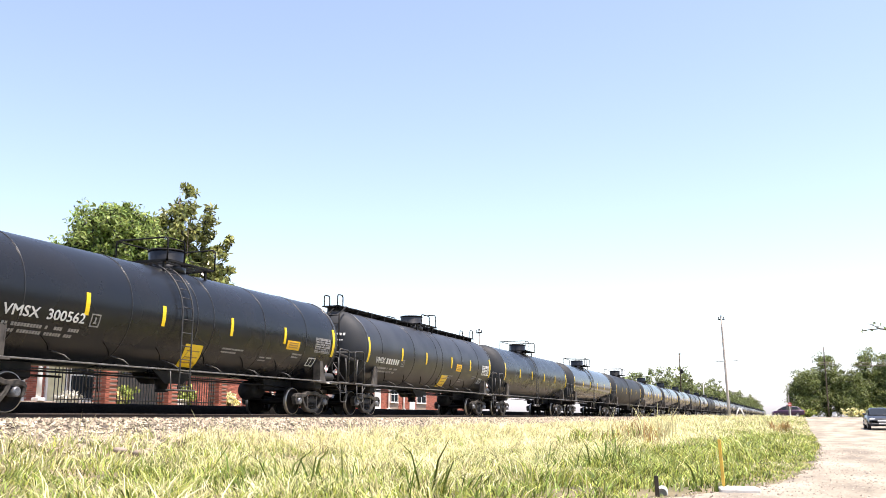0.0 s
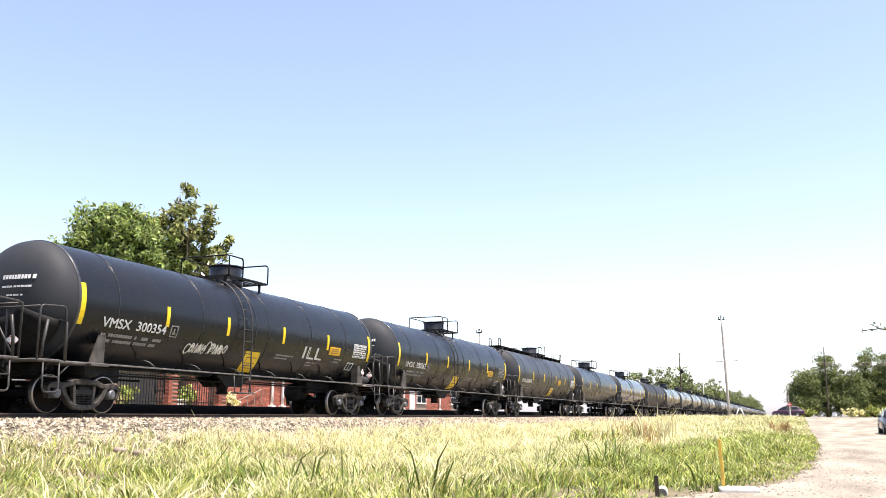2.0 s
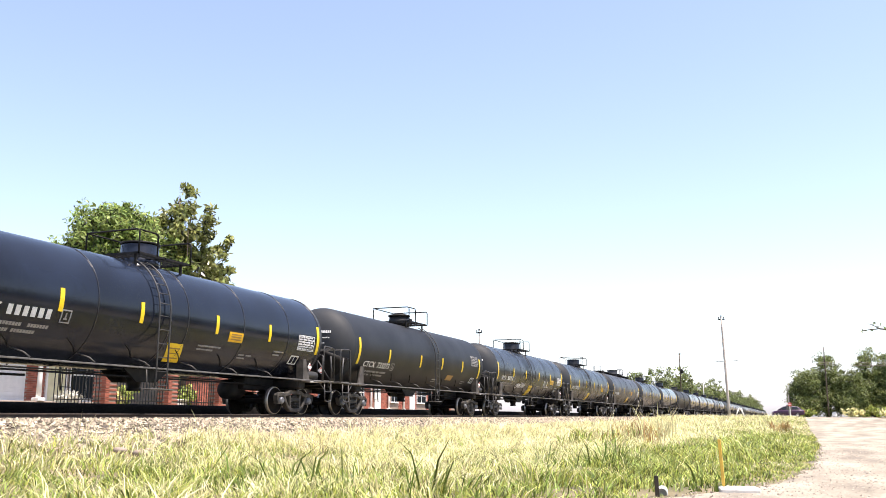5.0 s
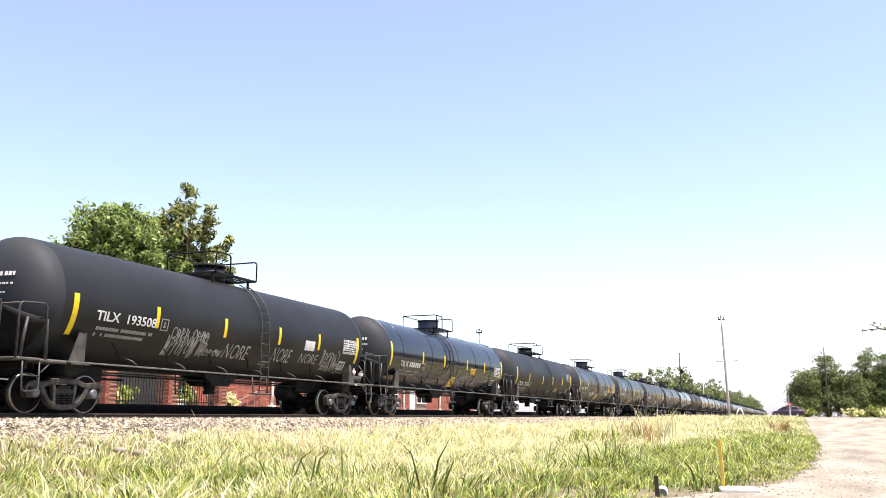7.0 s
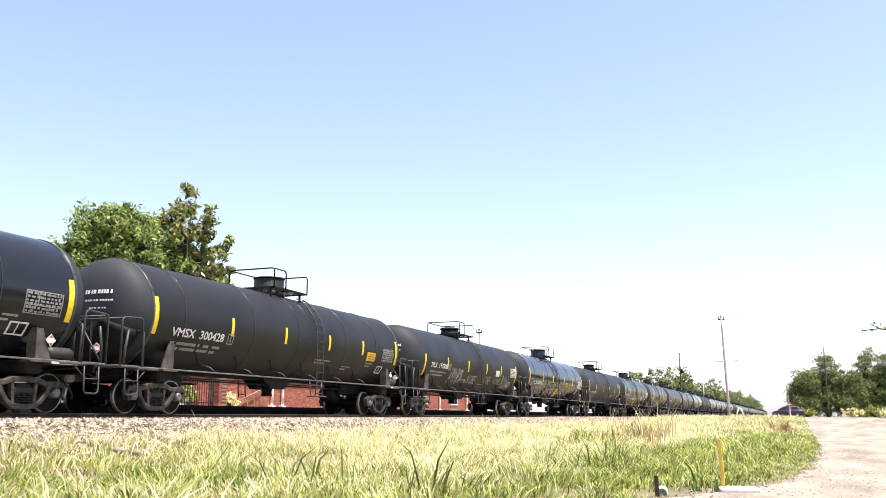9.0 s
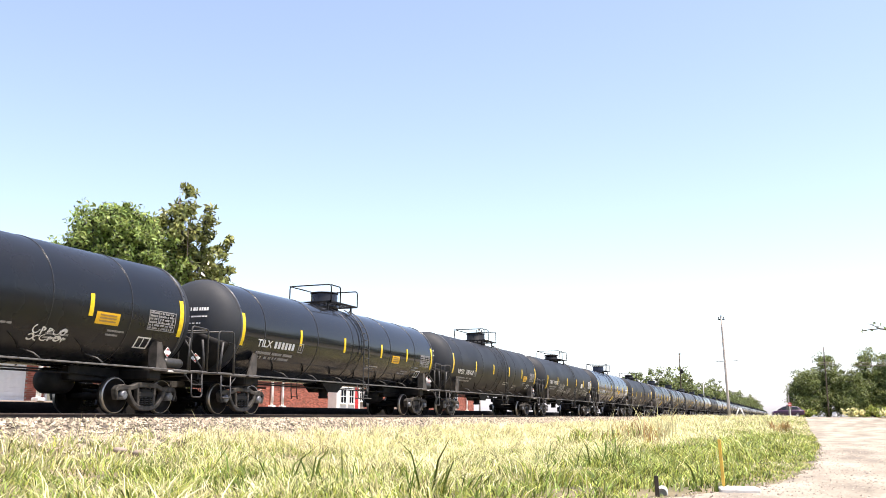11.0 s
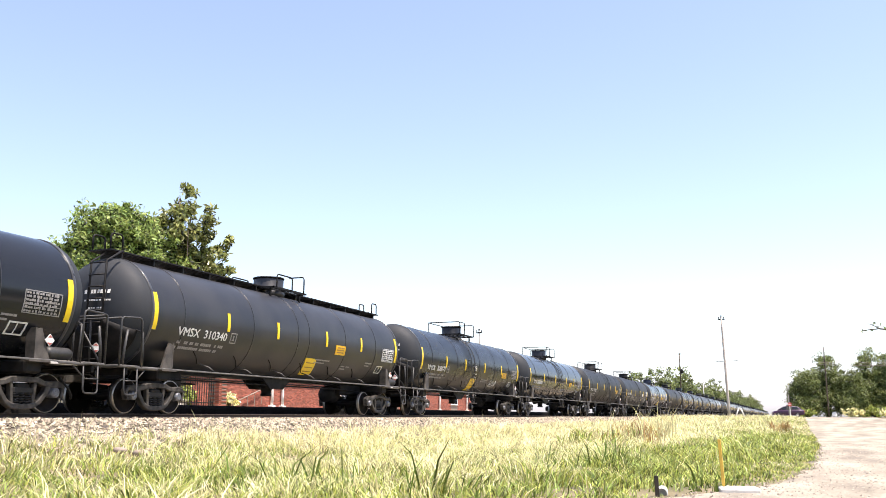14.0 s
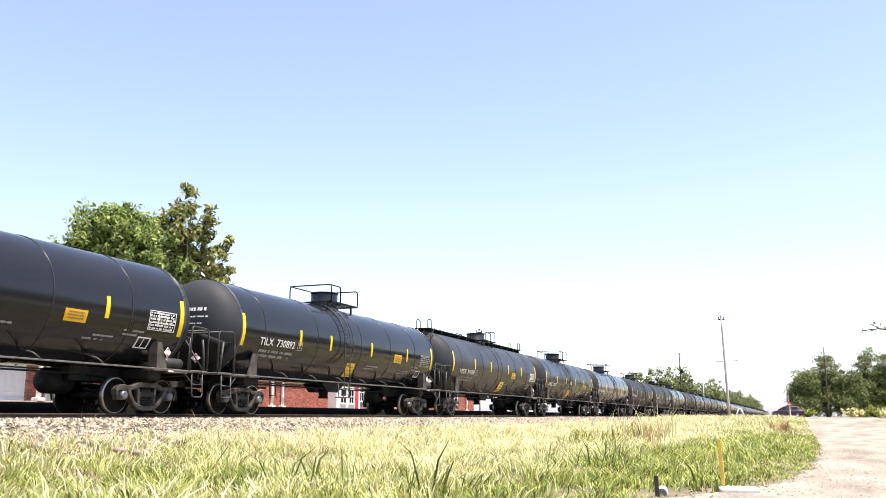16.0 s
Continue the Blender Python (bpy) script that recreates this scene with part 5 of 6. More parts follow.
def brick_pier(x, y, h=2.0):
    ob = thing("brick_pier", "square red brick fence pier with a stone cap", "fence pier", "brick piers of the fence", m=pose(x, y, YARD))
    part("core", Shape().box(-0.27, -0.27, -0.1, 0.27, 0.27, h), "mortar", ob)
    part("cap", Shape().box(-0.36, -0.36, h, 0.36, 0.36, h + 0.08, 0.02).box(-0.25, -0.25, h + 0.08, 0.25, 0.25, h + 0.14, 0.04), "concrete", ob)
    for k in range(int(h / 0.079)):
        z = 0.04 + k * 0.079
        for j in range(2):
            o = (-0.15 if j == 0 else 0.15)
            if k % 2:
                part("brick", BRICK, "", ob, m=pose(0.19, o * 0.98, z, 0, 0, 90))
            else:
                part("brick", BRICK, "", ob, m=pose(o * 0.98, -0.19, z))


def iron_fence(x, y0, y1, h=1.75):
    ob = thing("iron_fence", "black iron picket fence between brick piers", "fence", "iron fence panels", m=pose(x, 0, YARD))
    for z in (0.2, h - 0.2):
        part("fence_rail", Shape().box(-0.02, y0, z, 0.02, y1, z + 0.04), "iron", ob)
    n = int((y1 - y0) / 0.155)
    picket = Shape().box(-0.012, -0.012, 0.0, 0.012, 0.012, h).lathe([(0.012, h), (0.03, h + 0.04), (0.004, h + 0.14)], 6, "z").mesh("picket", "iron")
    for i in range(n + 1):
        part("picket", picket, "", ob, m=pose(0, y0 + (y1 - y0) * i / n, 0))


PIERS = [25.6, 29.1, 32.45]
for y in PIERS:
    brick_pier(-23.0, y)
iron_fence(-23.0, 23.2, PIERS[0] - 0.3)
iron_fence(-23.0, PIERS[0] + 0.3, PIERS[1] - 0.3)
iron_fence(-23.0, PIERS[1] + 0.3, PIERS[2] - 0.3)


def shrub(x, y, r, h, leaf, label, seed):
    rng = np.random.default_rng(seed)
    ob = thing("shrub", label, "shrub", m=pose(x, y, YARD))
    st = Shape()
    for k in range(6):
        a = k * 1.05
        st.tube([(0, 0, 0), (r * 0.4 * math.cos(a), r * 0.4 * math.sin(a), h * 0.7)], [0.03, 0.01], 5)
    part("stems", st, "bark", ob)
    c = rng.normal(size=(36, 3)) * np.array([r * 0.45, r * 0.45, h * 0.22]) + np.array([0, 0, h * 0.55])
    v, f = leaf_cloud(c, np.full(36, 0.2), 22, 0.085, rng)
    part("crown", bulk("crown", v, f, [leaf]), "", ob)


shrub(-23.9, 27.5, 0.55, 0.85, "grass", "yellow-green flowering shrub behind the fence", 1)
shrub(-23.9, 27.0, 0.4, 0.6, "dry", "low straw-green shrub behind the fence", 2)
shrub(-24.1, 31.7, 0.55, 0.85, "grass", "bright green shrub beside the brick pier", 4)
shrub(-23.9, 24.8, 0.32, 0.42, "blossom", "white flowering shrub behind the iron fence", 6)
shrub(-24.4, 35.4, 0.5, 0.8, "dry", "low yellow shrub by the brick house", 7)


def sash_window(house, x, y, z, w, h, n):
    wi = part("window", Shape().box(x - 0.03, y - w / 2, z, x + 0.015, y + w / 2, z + h), "pane", house)
    fr = Shape()
    for a in ((y - w / 2 - 0.08, z - 0.08, y - w / 2, z + h + 0.08), (y + w / 2, z - 0.08, y + w / 2 + 0.08, z + h + 0.08), (y - w / 2, z + h, y + w / 2, z + h + 0.08), (y - w / 2, z - 0.08, y + w / 2, z), (y - w / 2, z + h / 2 - 0.03, y + w / 2, z + h / 2 + 0.03), (y - 0.02, z, y + 0.02, z + h)):
        fr.box(x - 0.02, a[0], a[1], x + 0.05, a[2], a[3])
    part("frame", fr, "trim", wi)
    part("sill", Shape().box(x - 0.02, y - w / 2 - 0.12, z - 0.14, x + 0.1, y + w / 2 + 0.12, z - 0.08), "trim", wi)


def house(label, x, y0, y1, height, columns, windows, doors, depth=8.0, porch=2.0, siding=(), rails=(), roof_h=1.4, eave=0.4):
    """A one-storey house seen from its porch side; its front wall at x faces the track."""
    h = thing("house", label, "house", m=pose(0, 0, YARD))
    part("wall", Shape().box(x - depth, y0, -0.2, x, y1, height), "mortar", h)
    rf = Shape().add([(x + porch + eave, y0 - 0.4, height), (x + porch + eave, y1 + 0.4, height), (x - depth - 0.4, y1 + 0.4, height), (x - depth - 0.4, y0 - 0.4, height), (x - depth / 2, y0 + 1.5, height + roof_h), (x - depth / 2, y1 - 1.5, height + roof_h)],
                     [(0, 1, 5, 4), (1, 2, 5), (2, 3, 4, 5), (3, 0, 4), (3, 2, 1, 0)])
    part("roof", rf, "roof", h)
    part("fascia", Shape().box(x + porch + eave - 0.1, y0 - 0.4, height - 0.28, x + porch + eave + 0.02, y1 + 0.4, height - 0.002), "trim", h)
    if porch > 0.5:
        part("porch_floor", Shape().box(x, y0, -0.2, x + porch, y1, 0.28, 0.02), "mortar", h)
    for y in columns:
        part("column", Shape().box(x + porch - 0.32, y - 0.2, 0.28, x + porch + 0.08, y + 0.2, 0.42, 0.02).lathe([(0.11, 0.42), (0.10, 1.2), (0.085, height - 0.5), (0.13, height - 0.4), (0.13, height - 0.28)], 16, "z", (x + porch - 0.12, y, 0)), "trim", h)
    for y, z, w, hh in windows:
        sash_window(h, x + 0.02, y, z, w, hh, 2)
    for y, w, m in doors:
        d = part("door", Shape().box(x - 0.02, y - w / 2, 0.28, x + 0.05, y + w / 2, 2.35, 0.01), m, h)
        part("door_frame", Shape().box(x - 0.02, y - w / 2 - 0.1, 0.28, x + 0.08, y - w / 2, 2.45).box(x - 0.02, y + w / 2, 0.28, x + 0.08, y + w / 2 + 0.1, 2.45).box(x - 0.02, y - w / 2, 2.35, x + 0.08, y + w / 2, 2.45), "trim", d)
    for a, b in siding:
        for k in range(int((height - 0.3) / 0.18)):
            part("siding_board", Shape().add([(x, a, 0.3 + k * 0.18), (x + 0.045, a, 0.3 + k * 0.18), (x + 0.02, a, 0.48 + k * 0.18), (x, b, 0.3 + k * 0.18), (x + 0.045, b, 0.3 + k * 0.18), (x + 0.02, b, 0.48 + k * 0.18)], [(0, 1, 2), (3, 5, 4), (1, 4, 5, 2), (0, 3, 4, 1), (0, 2, 5, 3)]), "trim", h)
    for a, b, z0, z1 in rails:
        fr = part("porch_rail", Shape().tube([(x + porch - 0.1, a, z0 + 1.0), (x + porch - 0.1, b, z1 + 1.0)], 0.035, 6), "mortar", h)
        n = max(2, int(abs(b - a) / 0.8))
        for i in range(n + 1):
            y, z = a + (b - a) * i / n, z0 + (z1 - z0) * i / n
            part("baluster", Shape().box(x + porch - 0.12, y - 0.02, z, x + porch - 0.08, y + 0.02, z + 0.98), "mortar", fr)
    return h


def brick_front(h, x, spans, height, z_from=0.3):
    """Courses of bricks proud of the mortar over stretches of a front wall."""
    s = Shape()
    rnd = random.Random(11)
    for y0, y1 in spans:
        for k in range(int((height - z_from) / 0.079)):
            y = y0 + (0.15 if k % 2 else 0.0)
            while y < y1 - 0.1:
                e = min(y + 0.288, y1)
                d = rnd.uniform(0.010, 0.018)
                z = z_from + k * 0.079
                s.add([(x + d, y, z), (x + d, e, z), (x + d, e, z + 0.068), (x + d, y, z + 0.068), (x, y, z), (x, e, z), (x, e, z + 0.068), (x, y, z + 0.068)], [(0, 1, 2, 3), (0, 4, 5, 1), (3, 2, 6, 7), (0, 3, 7, 4), (1, 5, 6, 2)])
                y += 0.3
    tagged(part("brick_facing", s, "brick_face", h), kind="stuff")


# the wide dark pane at 32.1 is put in for the porch's deep shade
_h = house("low brick house with a white porch and siding", -30.0, 16.0, 33.2, 3.0, [28.55, 32.0, 24.0], [(32.1, 0.45, 1.9, 2.1)], [(30.3, 1.0, "cream")], siding=[(20.0, 28.6)], porch=1.0, eave=0.15)
brick_front(_h, -30.0, [(28.6, 29.7)], 3.0)
_h = house("red brick house with white porch columns and rails", -34.0, 42.5, 73.0, 3.3, [54.2, 55.6, 67.4, 70.3], [(68.6, 1.0, 0.9, 1.4)], [(71.9, 1.0, "trim")], rails=[(49.4, 52.8, -0.5, 0.5)], porch=0.3, eave=0.12)
brick_front(_h, -34.0, [(42.5, 67.9), (69.2, 71.2), (72.6, 73.0)], 3.3)
# closed white porch room with two windows and a dark door
_pr = part("porch_room", Shape().box(-33.99, 62.7, 0.3, -33.2, 66.9, 3.0, 0.01), "trim", _h, "white boarded porch room")
for _y, _w in ((63.8, 0.9), (65.2, 0.75)):
    sash_window(_h, -33.18, _y, 0.75, _w, 1.0, 2)
part("door", Shape().box(-33.21, 65.8, 0.3, -33.15, 66.45, 2.3, 0.01), "sign_red", _h, "dark red door")
part("door_frame", Shape().box(-33.21, 65.7, 0.3, -33.13, 65.8, 2.4).box(-33.21, 66.45, 0.3, -33.13, 66.55, 2.4).box(-33.21, 65.8, 2.3, -33.13, 66.45, 2.4), "trim", _h)
_h = house("red brick building with white columns far down the line", -36.0, 74.0, 104.0, 3.6, [76.0, 78.4, 82.0, 92.0, 101.0], [(80.0, 1.1, 1.6, 1.4), (87.0, 1.1, 2.4, 1.4), (97.0, 1.1, 2.0, 1.4)], [(84.5, 1.2, "trim")], porch=0.3, eave=0.12)
brick_front(_h, -36.0, [(74.0, 79.1), (81.0, 83.8), (85.2, 85.7), (88.3, 95.9), (98.1, 104.0)], 3.6)
_k = thing("garden_wall", "low pale concrete garden wall behind the fence", "garden wall", m=pose(-23.9, 30.7, YARD))
part("body", Shape().box(-0.12, -0.7, -0.05, 0.12, 0.75, 0.30, 0.02), "concrete", _k)
part("coping", Shape().box(-0.16, -0.74, 0.30, 0.16, 0.79, 0.36, 0.02), "trim", _k)

# ---- grass, stones and small things ----


def blades(name, label, n, area, height, width, mat, seed, keep, lean=0.95, stiff=0.8):
    """Grass as bent blades of three triangles, rooted in the ground."""
    rng = np.random.default_rng(seed)
    x = area[0] + (area[1] - area[0]) * rng.random(n)
    y = area[2] + (area[3] - area[2]) * rng.random(n)
    k = keep(x, y, rng.random(n))
    x, y = x[k], y[k]
    n = len(x)
    z = ground_z(x, y) - 0.02
    patchy = 0.7 + 0.5 * np.sin(x * 1.9 + np.sin(y * 1.1) * 2) * np.sin(y * 1.3 + x * 0.6)
    h = height * (0.45 + 0.75 * rng.random(n)) * (0.75 + 0.35 * patchy)
    w = width * (0.6 + 0.8 * rng.random(n))
    tuft = np.floor(x * 3.1 + np.sin(y * 2)) * 12.9898 + np.floor(y * 2.3 + np.sin(x * 3)) * 78.233
    tone = np.abs(np.sin(tuft) * 43758.5453) % 1.0
    h = h * (0.4 + 1.15 * tone ** 1.5) * (0.45 + 0.55 * smooth(0.0, 2.2, road_edge(y) - x))
    a = rng.random(n) * 2 * np.pi
    b = rng.random(n) * 2.6 + tone * 40
    ln = lean * h * (0.3 + rng.random(n))
    dx, dy = np.cos(a) * w, np.sin(a) * w
    lx, ly = np.cos(b) * ln, np.sin(b) * ln
    P = np.zeros((n, 5, 3))
    P[:, 0] = np.stack([x - dx, y - dy, z], -1)
    P[:, 1] = np.stack([x + dx, y + dy, z], -1)
    P[:, 2] = np.stack([x - dx * 0.75 + lx * 0.35, y - dy * 0.75 + ly * 0.35, z + h * 0.6], -1)
    P[:, 3] = np.stack([x + dx * 0.75 + lx * 0.35, y + dy * 0.75 + ly * 0.35, z + h * 0.6], -1)
    P[:, 4] = np.stack([x + lx, y + ly, z + h * (1 - 0.3 * rng.random(n) * stiff)], -1)
    i = np.arange(n)[:, None] * 5
    f = np.concatenate([i + np.array([[0, 1, 3]]), i + np.array([[0, 3, 2]]), i + np.array([[2, 3, 4]])], 0)
    thing(name, label, "grass", kind="stuff", data=bulk(name, P.reshape(-1, 3), f, [mat]))


def blotch(x, y, s, o):
    """Slow patchiness between 0 and 1."""
    return 0.5 + 0.5 * (np.sin(x * s + o) * np.cos(y * s * 0.8 - o) * 0.6 + np.sin(x * s * 2.3 - y * s * 1.7 + o * 3) * 0.4)


def on_field(x, y):
    return (x > TRACK_X + 3.0) & (x < road_edge(y) - 0.05) & (y < 104)


def dryness(x, y):
    """Straw near the ballast and in patches, green towards the road and in the hollow."""
    return np.clip(0.50 * smooth(-8.5, -12.8, x) + 0.26 - 0.13 * (1 - smooth(11.0, 15.0, y)) + 0.75 * (blotch(x, y, 0.45, 1.0) - 0.5) + 0.46 * np.exp(-((x + 7.0) / 2.6) ** 2) * smooth(12, 16, y) - 0.42 * smooth(-5.0, -1.5, x) * (1 - smooth(35, 70, y)) + 0.3 * smooth(30, 60, y) + 0.4 * smooth(18, 30, y) * smooth(-6.5, -9.0, x) + 1.1 * np.exp(-((x + 3.9) / 1.1) ** 2 - ((y - 37) / 4.5) ** 2), 0.04, 0.97)


def bare(x, y):
    """Two patches of bare earth close to the road."""
    return np.minimum(((x + 2.75) / 0.38) ** 2 + ((y - 12.0) / 0.75) ** 2, ((x + 1.5) / 0.55) ** 2 + ((y - 11.9) / 0.5) ** 2) + 0.6 * (blotch(x, y, 3.0, 1.0) - 0.5) < 1


def edge_fade(x, y, u):
    return on_field(x, y) & ~(bare(x, y) & (u > 0.12)) & (np.abs(np.sin(x * 91.7 + y * 47.3) * 437.5) % 1.0 < np.clip(2.6 * blotch(x, y, 1.15, 2.7) - 0.2, 0.12, 1.0)) & (u < smooth(TRACK_X + 3.1, TRACK_X + 5.6, x) * 0.94 + 0.06) & ((x < road_edge(y) - 0.12) | (u < 0.6))


NEAR, MID, FAR = (-14.2, 1.0, 7.0, 24.0), (-14.2, 1.5, 24.0, 48.0), (-14.2, 2.0, 48.0, 104.0)
for tag, area, n, hgt, wid in (("near", NEAR, 105000, 0.215, 0.0095), ("mid", MID, 78000, 0.25, 0.0145), ("far", FAR, 60000, 0.27, 0.024)):
    seed = {"near": 1, "mid": 2, "far": 3}[tag]
    blades("green_grass", "fresh green grass mixed into the verge", n, area, hgt, wid, "grass", seed, lambda x, y, u: edge_fade(x, y, u) & (np.random.default_rng(7).random(len(x)) > dryness(x, y)))
    blades("dry_grass", "sun-dried straw-coloured grass on the verge", n, area, hgt * 1.25, wid * 0.85, "dry", seed + 10, lambda x, y, u: edge_fade(x, y, u) & (np.random.default_rng(8).random(len(x)) < dryness(x, y)))
blades("dry_grass", "dry grass on the verge behind the camera", 26000, (-13.6, 0.2, -14, 7), 0.3, 0.016, "dry", 19, edge_fade)
blades("dry_grass", "short dry fringe of grass along the road edge", 26000, (-1.8, 2.6, 10, 75), 0.09, 0.009, "dry", 20, lambda x, y, u: (np.abs(x - road_edge(y) + 0.05) < 0.28 * u) & (y < 100))
blades("weeds", "dark green broad weeds in the grass", 40000, (-12, 0.8, 8, 60), 0.17, 0.018, "weed", 31, lambda x, y, u: on_field(x, y) & ~bare(x, y) & (u < blotch(x, y, 0.8, 2.2) ** 3 + 0.22 * smooth(-5.0, -1.5, x)) & (dryness(x, y) < 0.75), lean=0.8)
blades("tall_weeds", "tall dry seeding weeds above green stems", 900, (-6.6, -3.9, 30, 36), 0.95, 0.014, "dry", 41, lambda x, y, u: u < blotch(x, y, 1.4, 1.0), lean=0.4)
blades("tall_weeds", "tall brown dying weeds above green stems", 700, (-6.6, -4.2, 30, 36), 0.85, 0.016, "dead_weed", 47, lambda x, y, u: u < blotch(x, y, 1.6, 3.0), lean=0.5)
blades("tall_weeds", "tall green leafy weeds in the verge", 3400, (-7.0, -4.7, 28, 37), 0.55, 0.018, "grass", 42, lambda x, y, u: u < 0.6 * blotch(x, y, 0.9, 1.0), lean=0.7)
blades("tall_weeds", "dry straw seed heads beside the ballast", 2600, (-13.6, -10.5, 10, 40), 0.42, 0.006, "dry", 43, lambda x, y, u: u < blotch(x, y, 0.9, 4.0), lean=0.3)

blades("dead_weeds", "clump of dead brown weeds at the road edge", 520, (-1.0, 0.2, 59, 62), 0.6, 0.03, "dead_weed", 45, lambda x, y, u: u < blotch(x, y, 0.9, 2.0) + 0.3, lean=0.5)

blades("dry_grass", "bleached straw along the foot of the ballast", 26000, (-13.5, -10.2, 20, 70), 0.17, 0.013, "dry", 48, lambda x, y, u: u < 0.25 + 0.75 * blotch(x, y, 1.1, 0.7), lean=0.9)

# a few coarse, taller blades that stand out in front
for i, (x, y, n, h) in enumerate(((-6.9, 10.6, 26, 0.42), (-7.6, 11.6, 16, 0.36), (-4.3, 10.9, 30, 0.34), (-5.9, 10.8, 34, 0.38), (-3.3, 17.6, 45, 0.34), (-3.9, 15.6, 36, 0.32), (-1.0, 13.0, 60, 0.3), (-0.9, 14.4, 40, 0.25))):
    blades("coarse_weeds", "coarse dark green weed clump in the verge", n, (x - 0.5, x + 0.5, y - 0.5, y + 0.5), h * 1.6, 0.012, "weed", 200 + i, lambda x, y, u: u < 2, lean=0.9)


def stones(name, label, n, area, size, mat, seed, keep, lift=0.0):
    rng = np.random.default_rng(seed)
    x = area[0] + (area[1] - area[0]) * rng.random(n)
    y = area[2] + (area[3] - area[2]) * rng.random(n)
    k = keep(x, y, rng.random(n))
    x, y = x[k], y[k]
    n = len(x)
    s = size * (0.5 + rng.random(n))
    z = ground_z(x, y) + lift + s * 0.15
    base = np.array([(1, 0, 0), (0, 1, 0), (-1, 0, 0), (0, -1, 0), (0, 0, 0.8), (0, 0, -0.8)], dtype=float)
    P = base[None] * (0.65 + 0.7 * rng.random((n, 6, 1))) + rng.normal(size=(n, 6, 3)) * 0.15
    a = rng.random(n) * 6.283
    c, q = np.cos(a)[:, None], np.sin(a)[:, None]
    P = np.stack([P[..., 0] * c - P[..., 1] * q, P[..., 0] * q + P[..., 1] * c, P[..., 2]], -1) * s[:, None, None] + np.stack([x, y, z], -1)[:, None]
    f0 = np.array([(0, 1, 4), (1, 2, 4), (2, 3, 4), (3, 0, 4), (1, 0, 5), (2, 1, 5), (3, 2, 5), (0, 3, 5)])
    f = (np.arange(n)[:, None, None] * 6 + f0[None]).reshape(-1, 3)
    thing(name, label, "gravel", kind="stuff", data=bulk(name, P.reshape(-1, 3), f, [mat]))


stones("ballast_stones", "pale crushed ballast stones along the track", 66000, (TRACK_X + 0.85, TRACK_X + 5.4, 6, 60), 0.044, "stone", 51, lambda x, y, u: u < 1 - 0.9 * smooth(TRACK_X + 2.9, TRACK_X + 5.2, x + 0.9 * blotch(x, y, 1.3, 0.4) - 0.4), 0.012)
stones("ballast_stones", "pale crushed ballast stones further along the track", 16000, (TRACK_X + 0.85, TRACK_X + 3.4, 60, 130), 0.07, "stone", 52, lambda x, y, u: u < 2, 0.012)
stones("road_gravel", "loose pale gravel on the road edge", 80000, (-2.5, 7, 9, 48), 0.014, "pebble", 53, lambda x, y, u: (x > road_edge(y) - 0.1) & (u < 0.5 * (1 - smooth(14, 46, y)) * (0.35 + 0.65 * blotch(x, y, 0.9, 3.0))), 0.02)

# ties under the rails
_bed = scene.objects["ballast_bed"]
_tie = Shape().box(-1.3, -0.115, -0.17, 1.3, 0.115, 0.0, 0.01).mesh("tie", "tie")
for i in range(150):
    part("tie", _tie, "", _bed, m=pose(TRACK_X, 4 + i * 0.5, RAIL_Z - 0.17))

# small things by the road
_k = thing("marker_stake", "thin ochre wooden marker stake in the grass", "stake", m=pose(-0.86, 12.9, 0.0, 0, -2.5, 0))
part("shaft", Shape().box(-0.021, -0.018, -0.1, 0.021, 0.018, 0.70, 0.004), "stake", _k)
_b = thing("concrete_block", "pale concrete culvert headwall at the road edge", "concrete block", m=pose(-0.66, 12.75, 0.0, 0, 0, 8))
part("body", Shape().box(-0.25, -0.3, -0.1, 0.25, 0.3, 0.07, 0.015), "concrete", _b)
_m = thing("metal_post", "short rusty metal post in the grass", "post", m=pose(-1.6, 11.75, 0.0, 0, -2, 0))
part("shaft", Shape().box(-0.026, -0.012, -0.1, 0.026, 0.012, 0.26, 0.003).box(-0.012, 0.012, -0.1, 0.012, 0.045, 0.26, 0.003), "rail", _m)
_q = thing("drain_pipe", "white plastic pipe end lying in the grass", "pipe", m=pose(-1.57, 11.95, 0.03, 0, 0, 7))
part("tube", Shape().lathe([(0.06, -0.02), (0.073, -0.02), (0.073, 0.35), (0.06, 0.35)], 20, "y", caps=False).lathe([(0.059, 0.1), (0.059, 0.11)], 20, "y"), "trim", _q)
rock = random.Random(4)
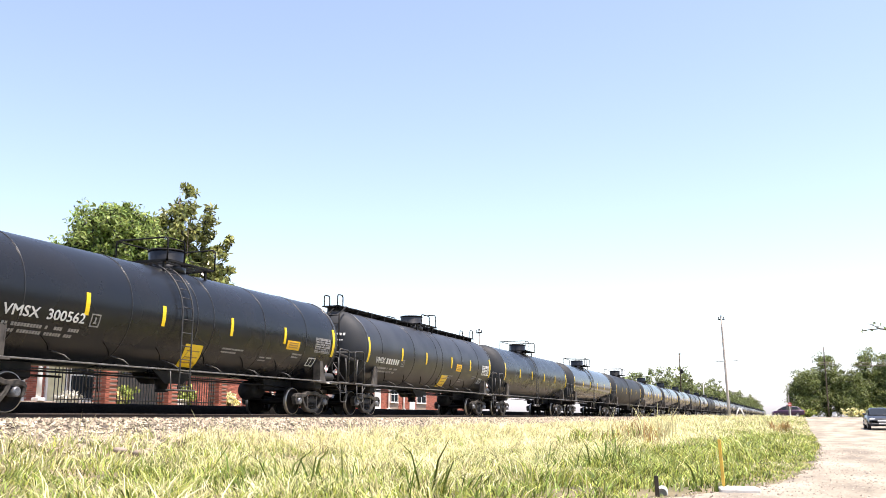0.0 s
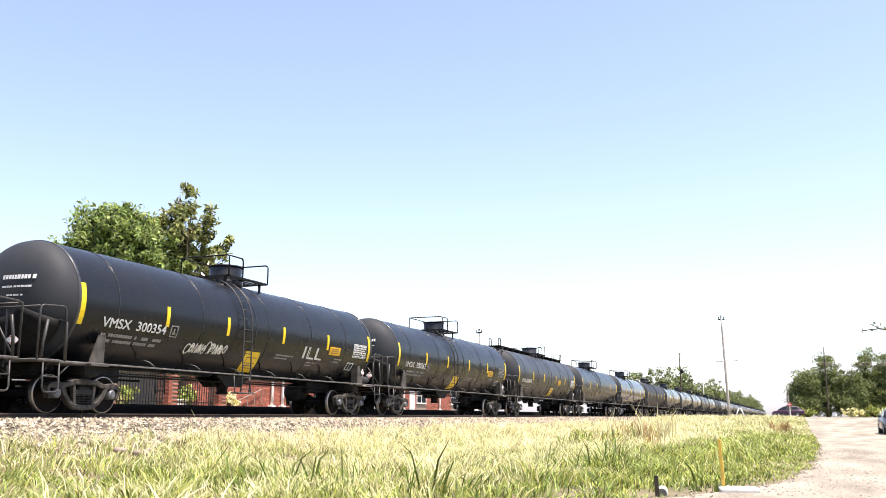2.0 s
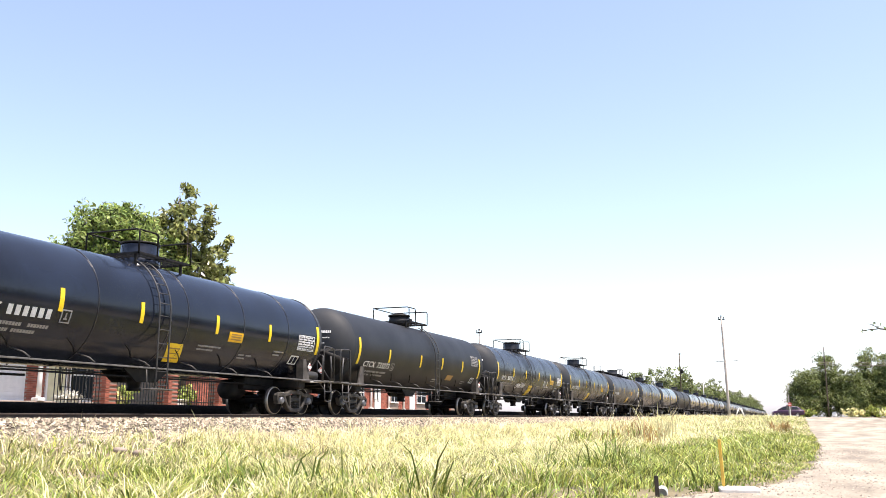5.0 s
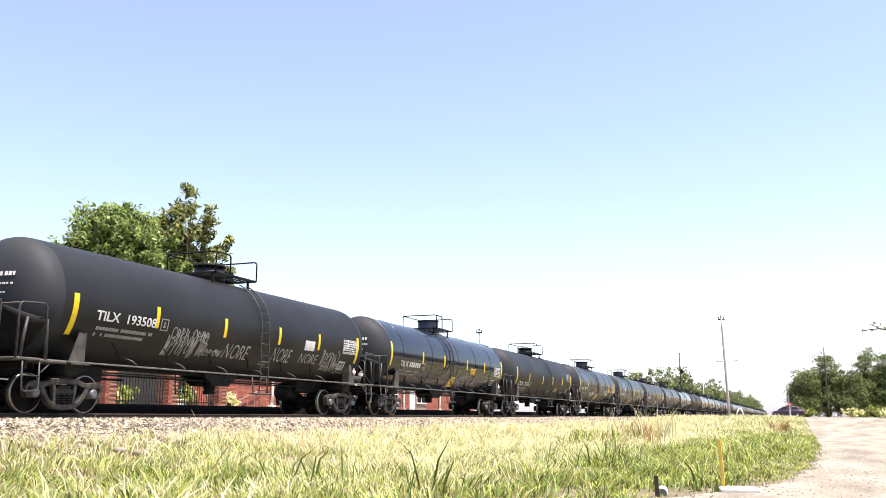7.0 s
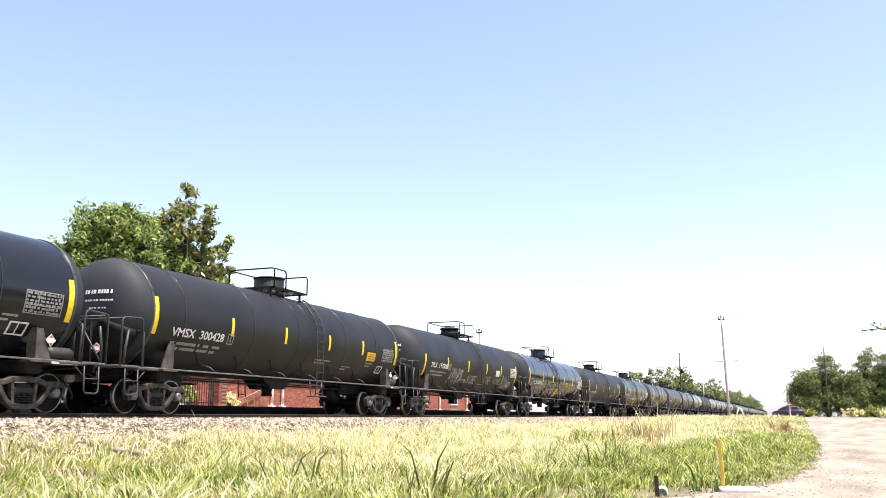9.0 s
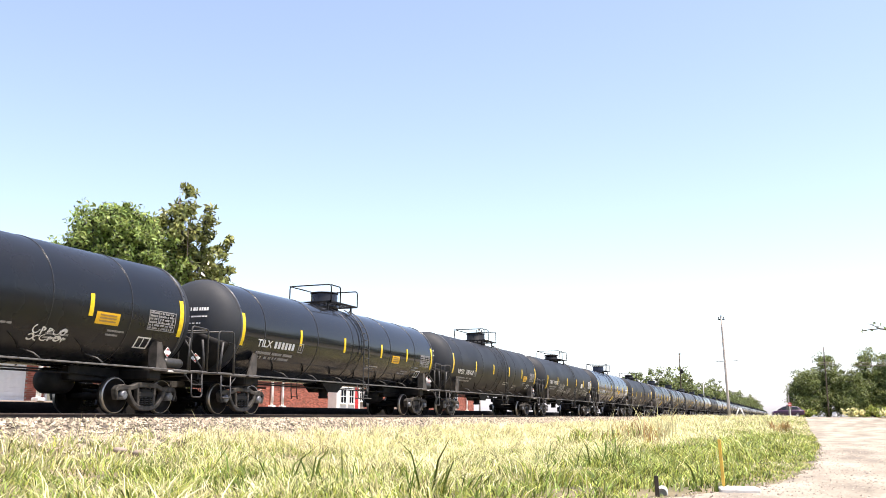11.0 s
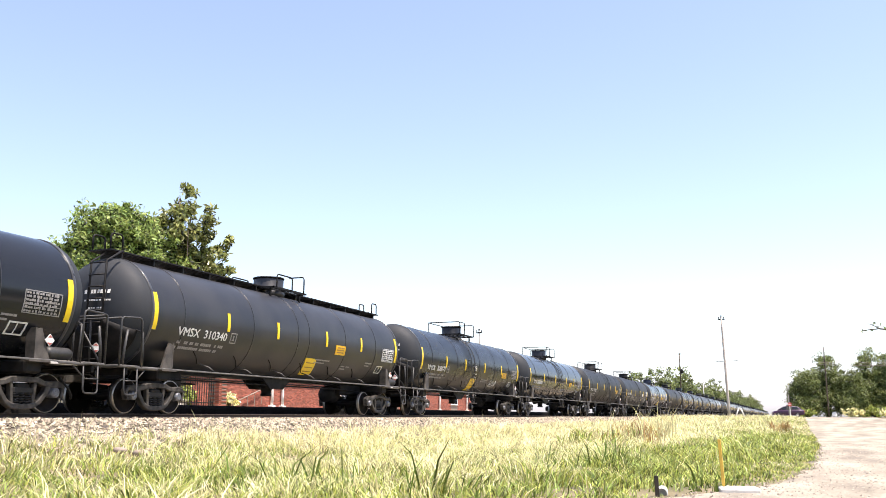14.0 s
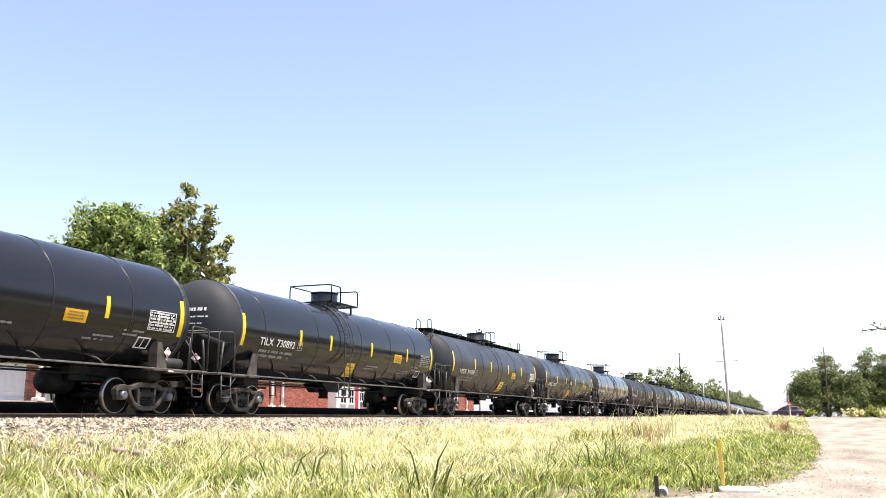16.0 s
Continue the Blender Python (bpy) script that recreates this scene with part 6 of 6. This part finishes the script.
for x, y, s in ((-11.2, 12.95, 0.14), (-10.85, 13.1, 0.17), (-11.1, 13.6, 0.11)):
    pts = []
    for i in range(5):
        t = math.pi * (i + 0.35) / 5.4
        pts.append([(s * math.sin(t) * math.cos(a) * rock.uniform(0.8, 1.15), s * 0.7 * math.sin(t) * math.sin(a) * rock.uniform(0.8, 1.15), -0.45 * s * math.cos(t) + s * 0.25) for a in (j * 2 * math.pi / 9 for j in range(9))])
    thing("rock", "pale weathered stone lying in the grass", "rock", "stones in the grass", m=pose(x, y, float(ground_z(x, y)) + 0.07), data=Shape().rings(pts).mesh("rock", "mortar"))

# ---- what moves ----
HEAD = 20.73
RUN = [(0.0, 0.0), (0.5, 5.53), (1.0, 10.61), (1.5, 15.69), (2.0, 21.25), (2.5, 26.34), (3.0, 31.92), (3.5, 37.02), (4.0, 42.98), (4.2, 45.04), (6.3, 67.58), (6.5, 69.61), (7.0, 75.19), (7.5, 80.33), (8.0, 85.94),
       (8.5, 91.07), (9.0, 96.68), (9.2, 99.2), (11.3, 122.02), (11.5, 124.07), (12.0, 129.73), (12.5, 134.93), (13.0, 140.69), (13.5, 146.34), (14.0, 151.58), (14.5, 156.8), (15.0, 163.03), (15.5, 168.22), (16.0, 173.95)]
DRIVE = [(0.0, 67.5), (0.4, 65.5), (0.8, 64.0), (1.2, 61.7), (1.6, 59.0), (2.0, 57.0), (2.4, 53.9), (3.2, 47.0), (5.0, 30.0), (16.0, -80.0)]


def run(t):
    return float(np.interp(t, [r[0] for r in RUN], [r[1] for r in RUN]))


def drive(t):
    return float(np.interp(t, [r[0] for r in DRIVE], [r[1] for r in DRIVE]))


def motions():
    for n, car in CARS:
        walk(car, [(t, pose(TRACK_X, HEAD + OFFSET[n] + d, RAIL_Z)) for t, d in RUN])
    for ws, y in [(w, w.matrix_basis.translation.y) for w in WHEELS[:96]]:
        turn = []
        for t in range(0, 481):
            d = run(t / 30) / 0.457
            turn.append((t / 30, pose(0, y, 0.457, -math.degrees(d))))
        walk(ws, turn)
    walk(SEDAN, [(t, pose(5.9, y, float(ground_z(5.9, y)) + 0.02, 0, 0, 180)) for t, y in DRIVE])
    for wh, x, y in ROLLERS:
        walk(wh, [(t / 30, pose(x, y, 0.325, -math.degrees((67.5 - drive(t / 30)) / 0.325))) for t in range(0, 481)])


motions()
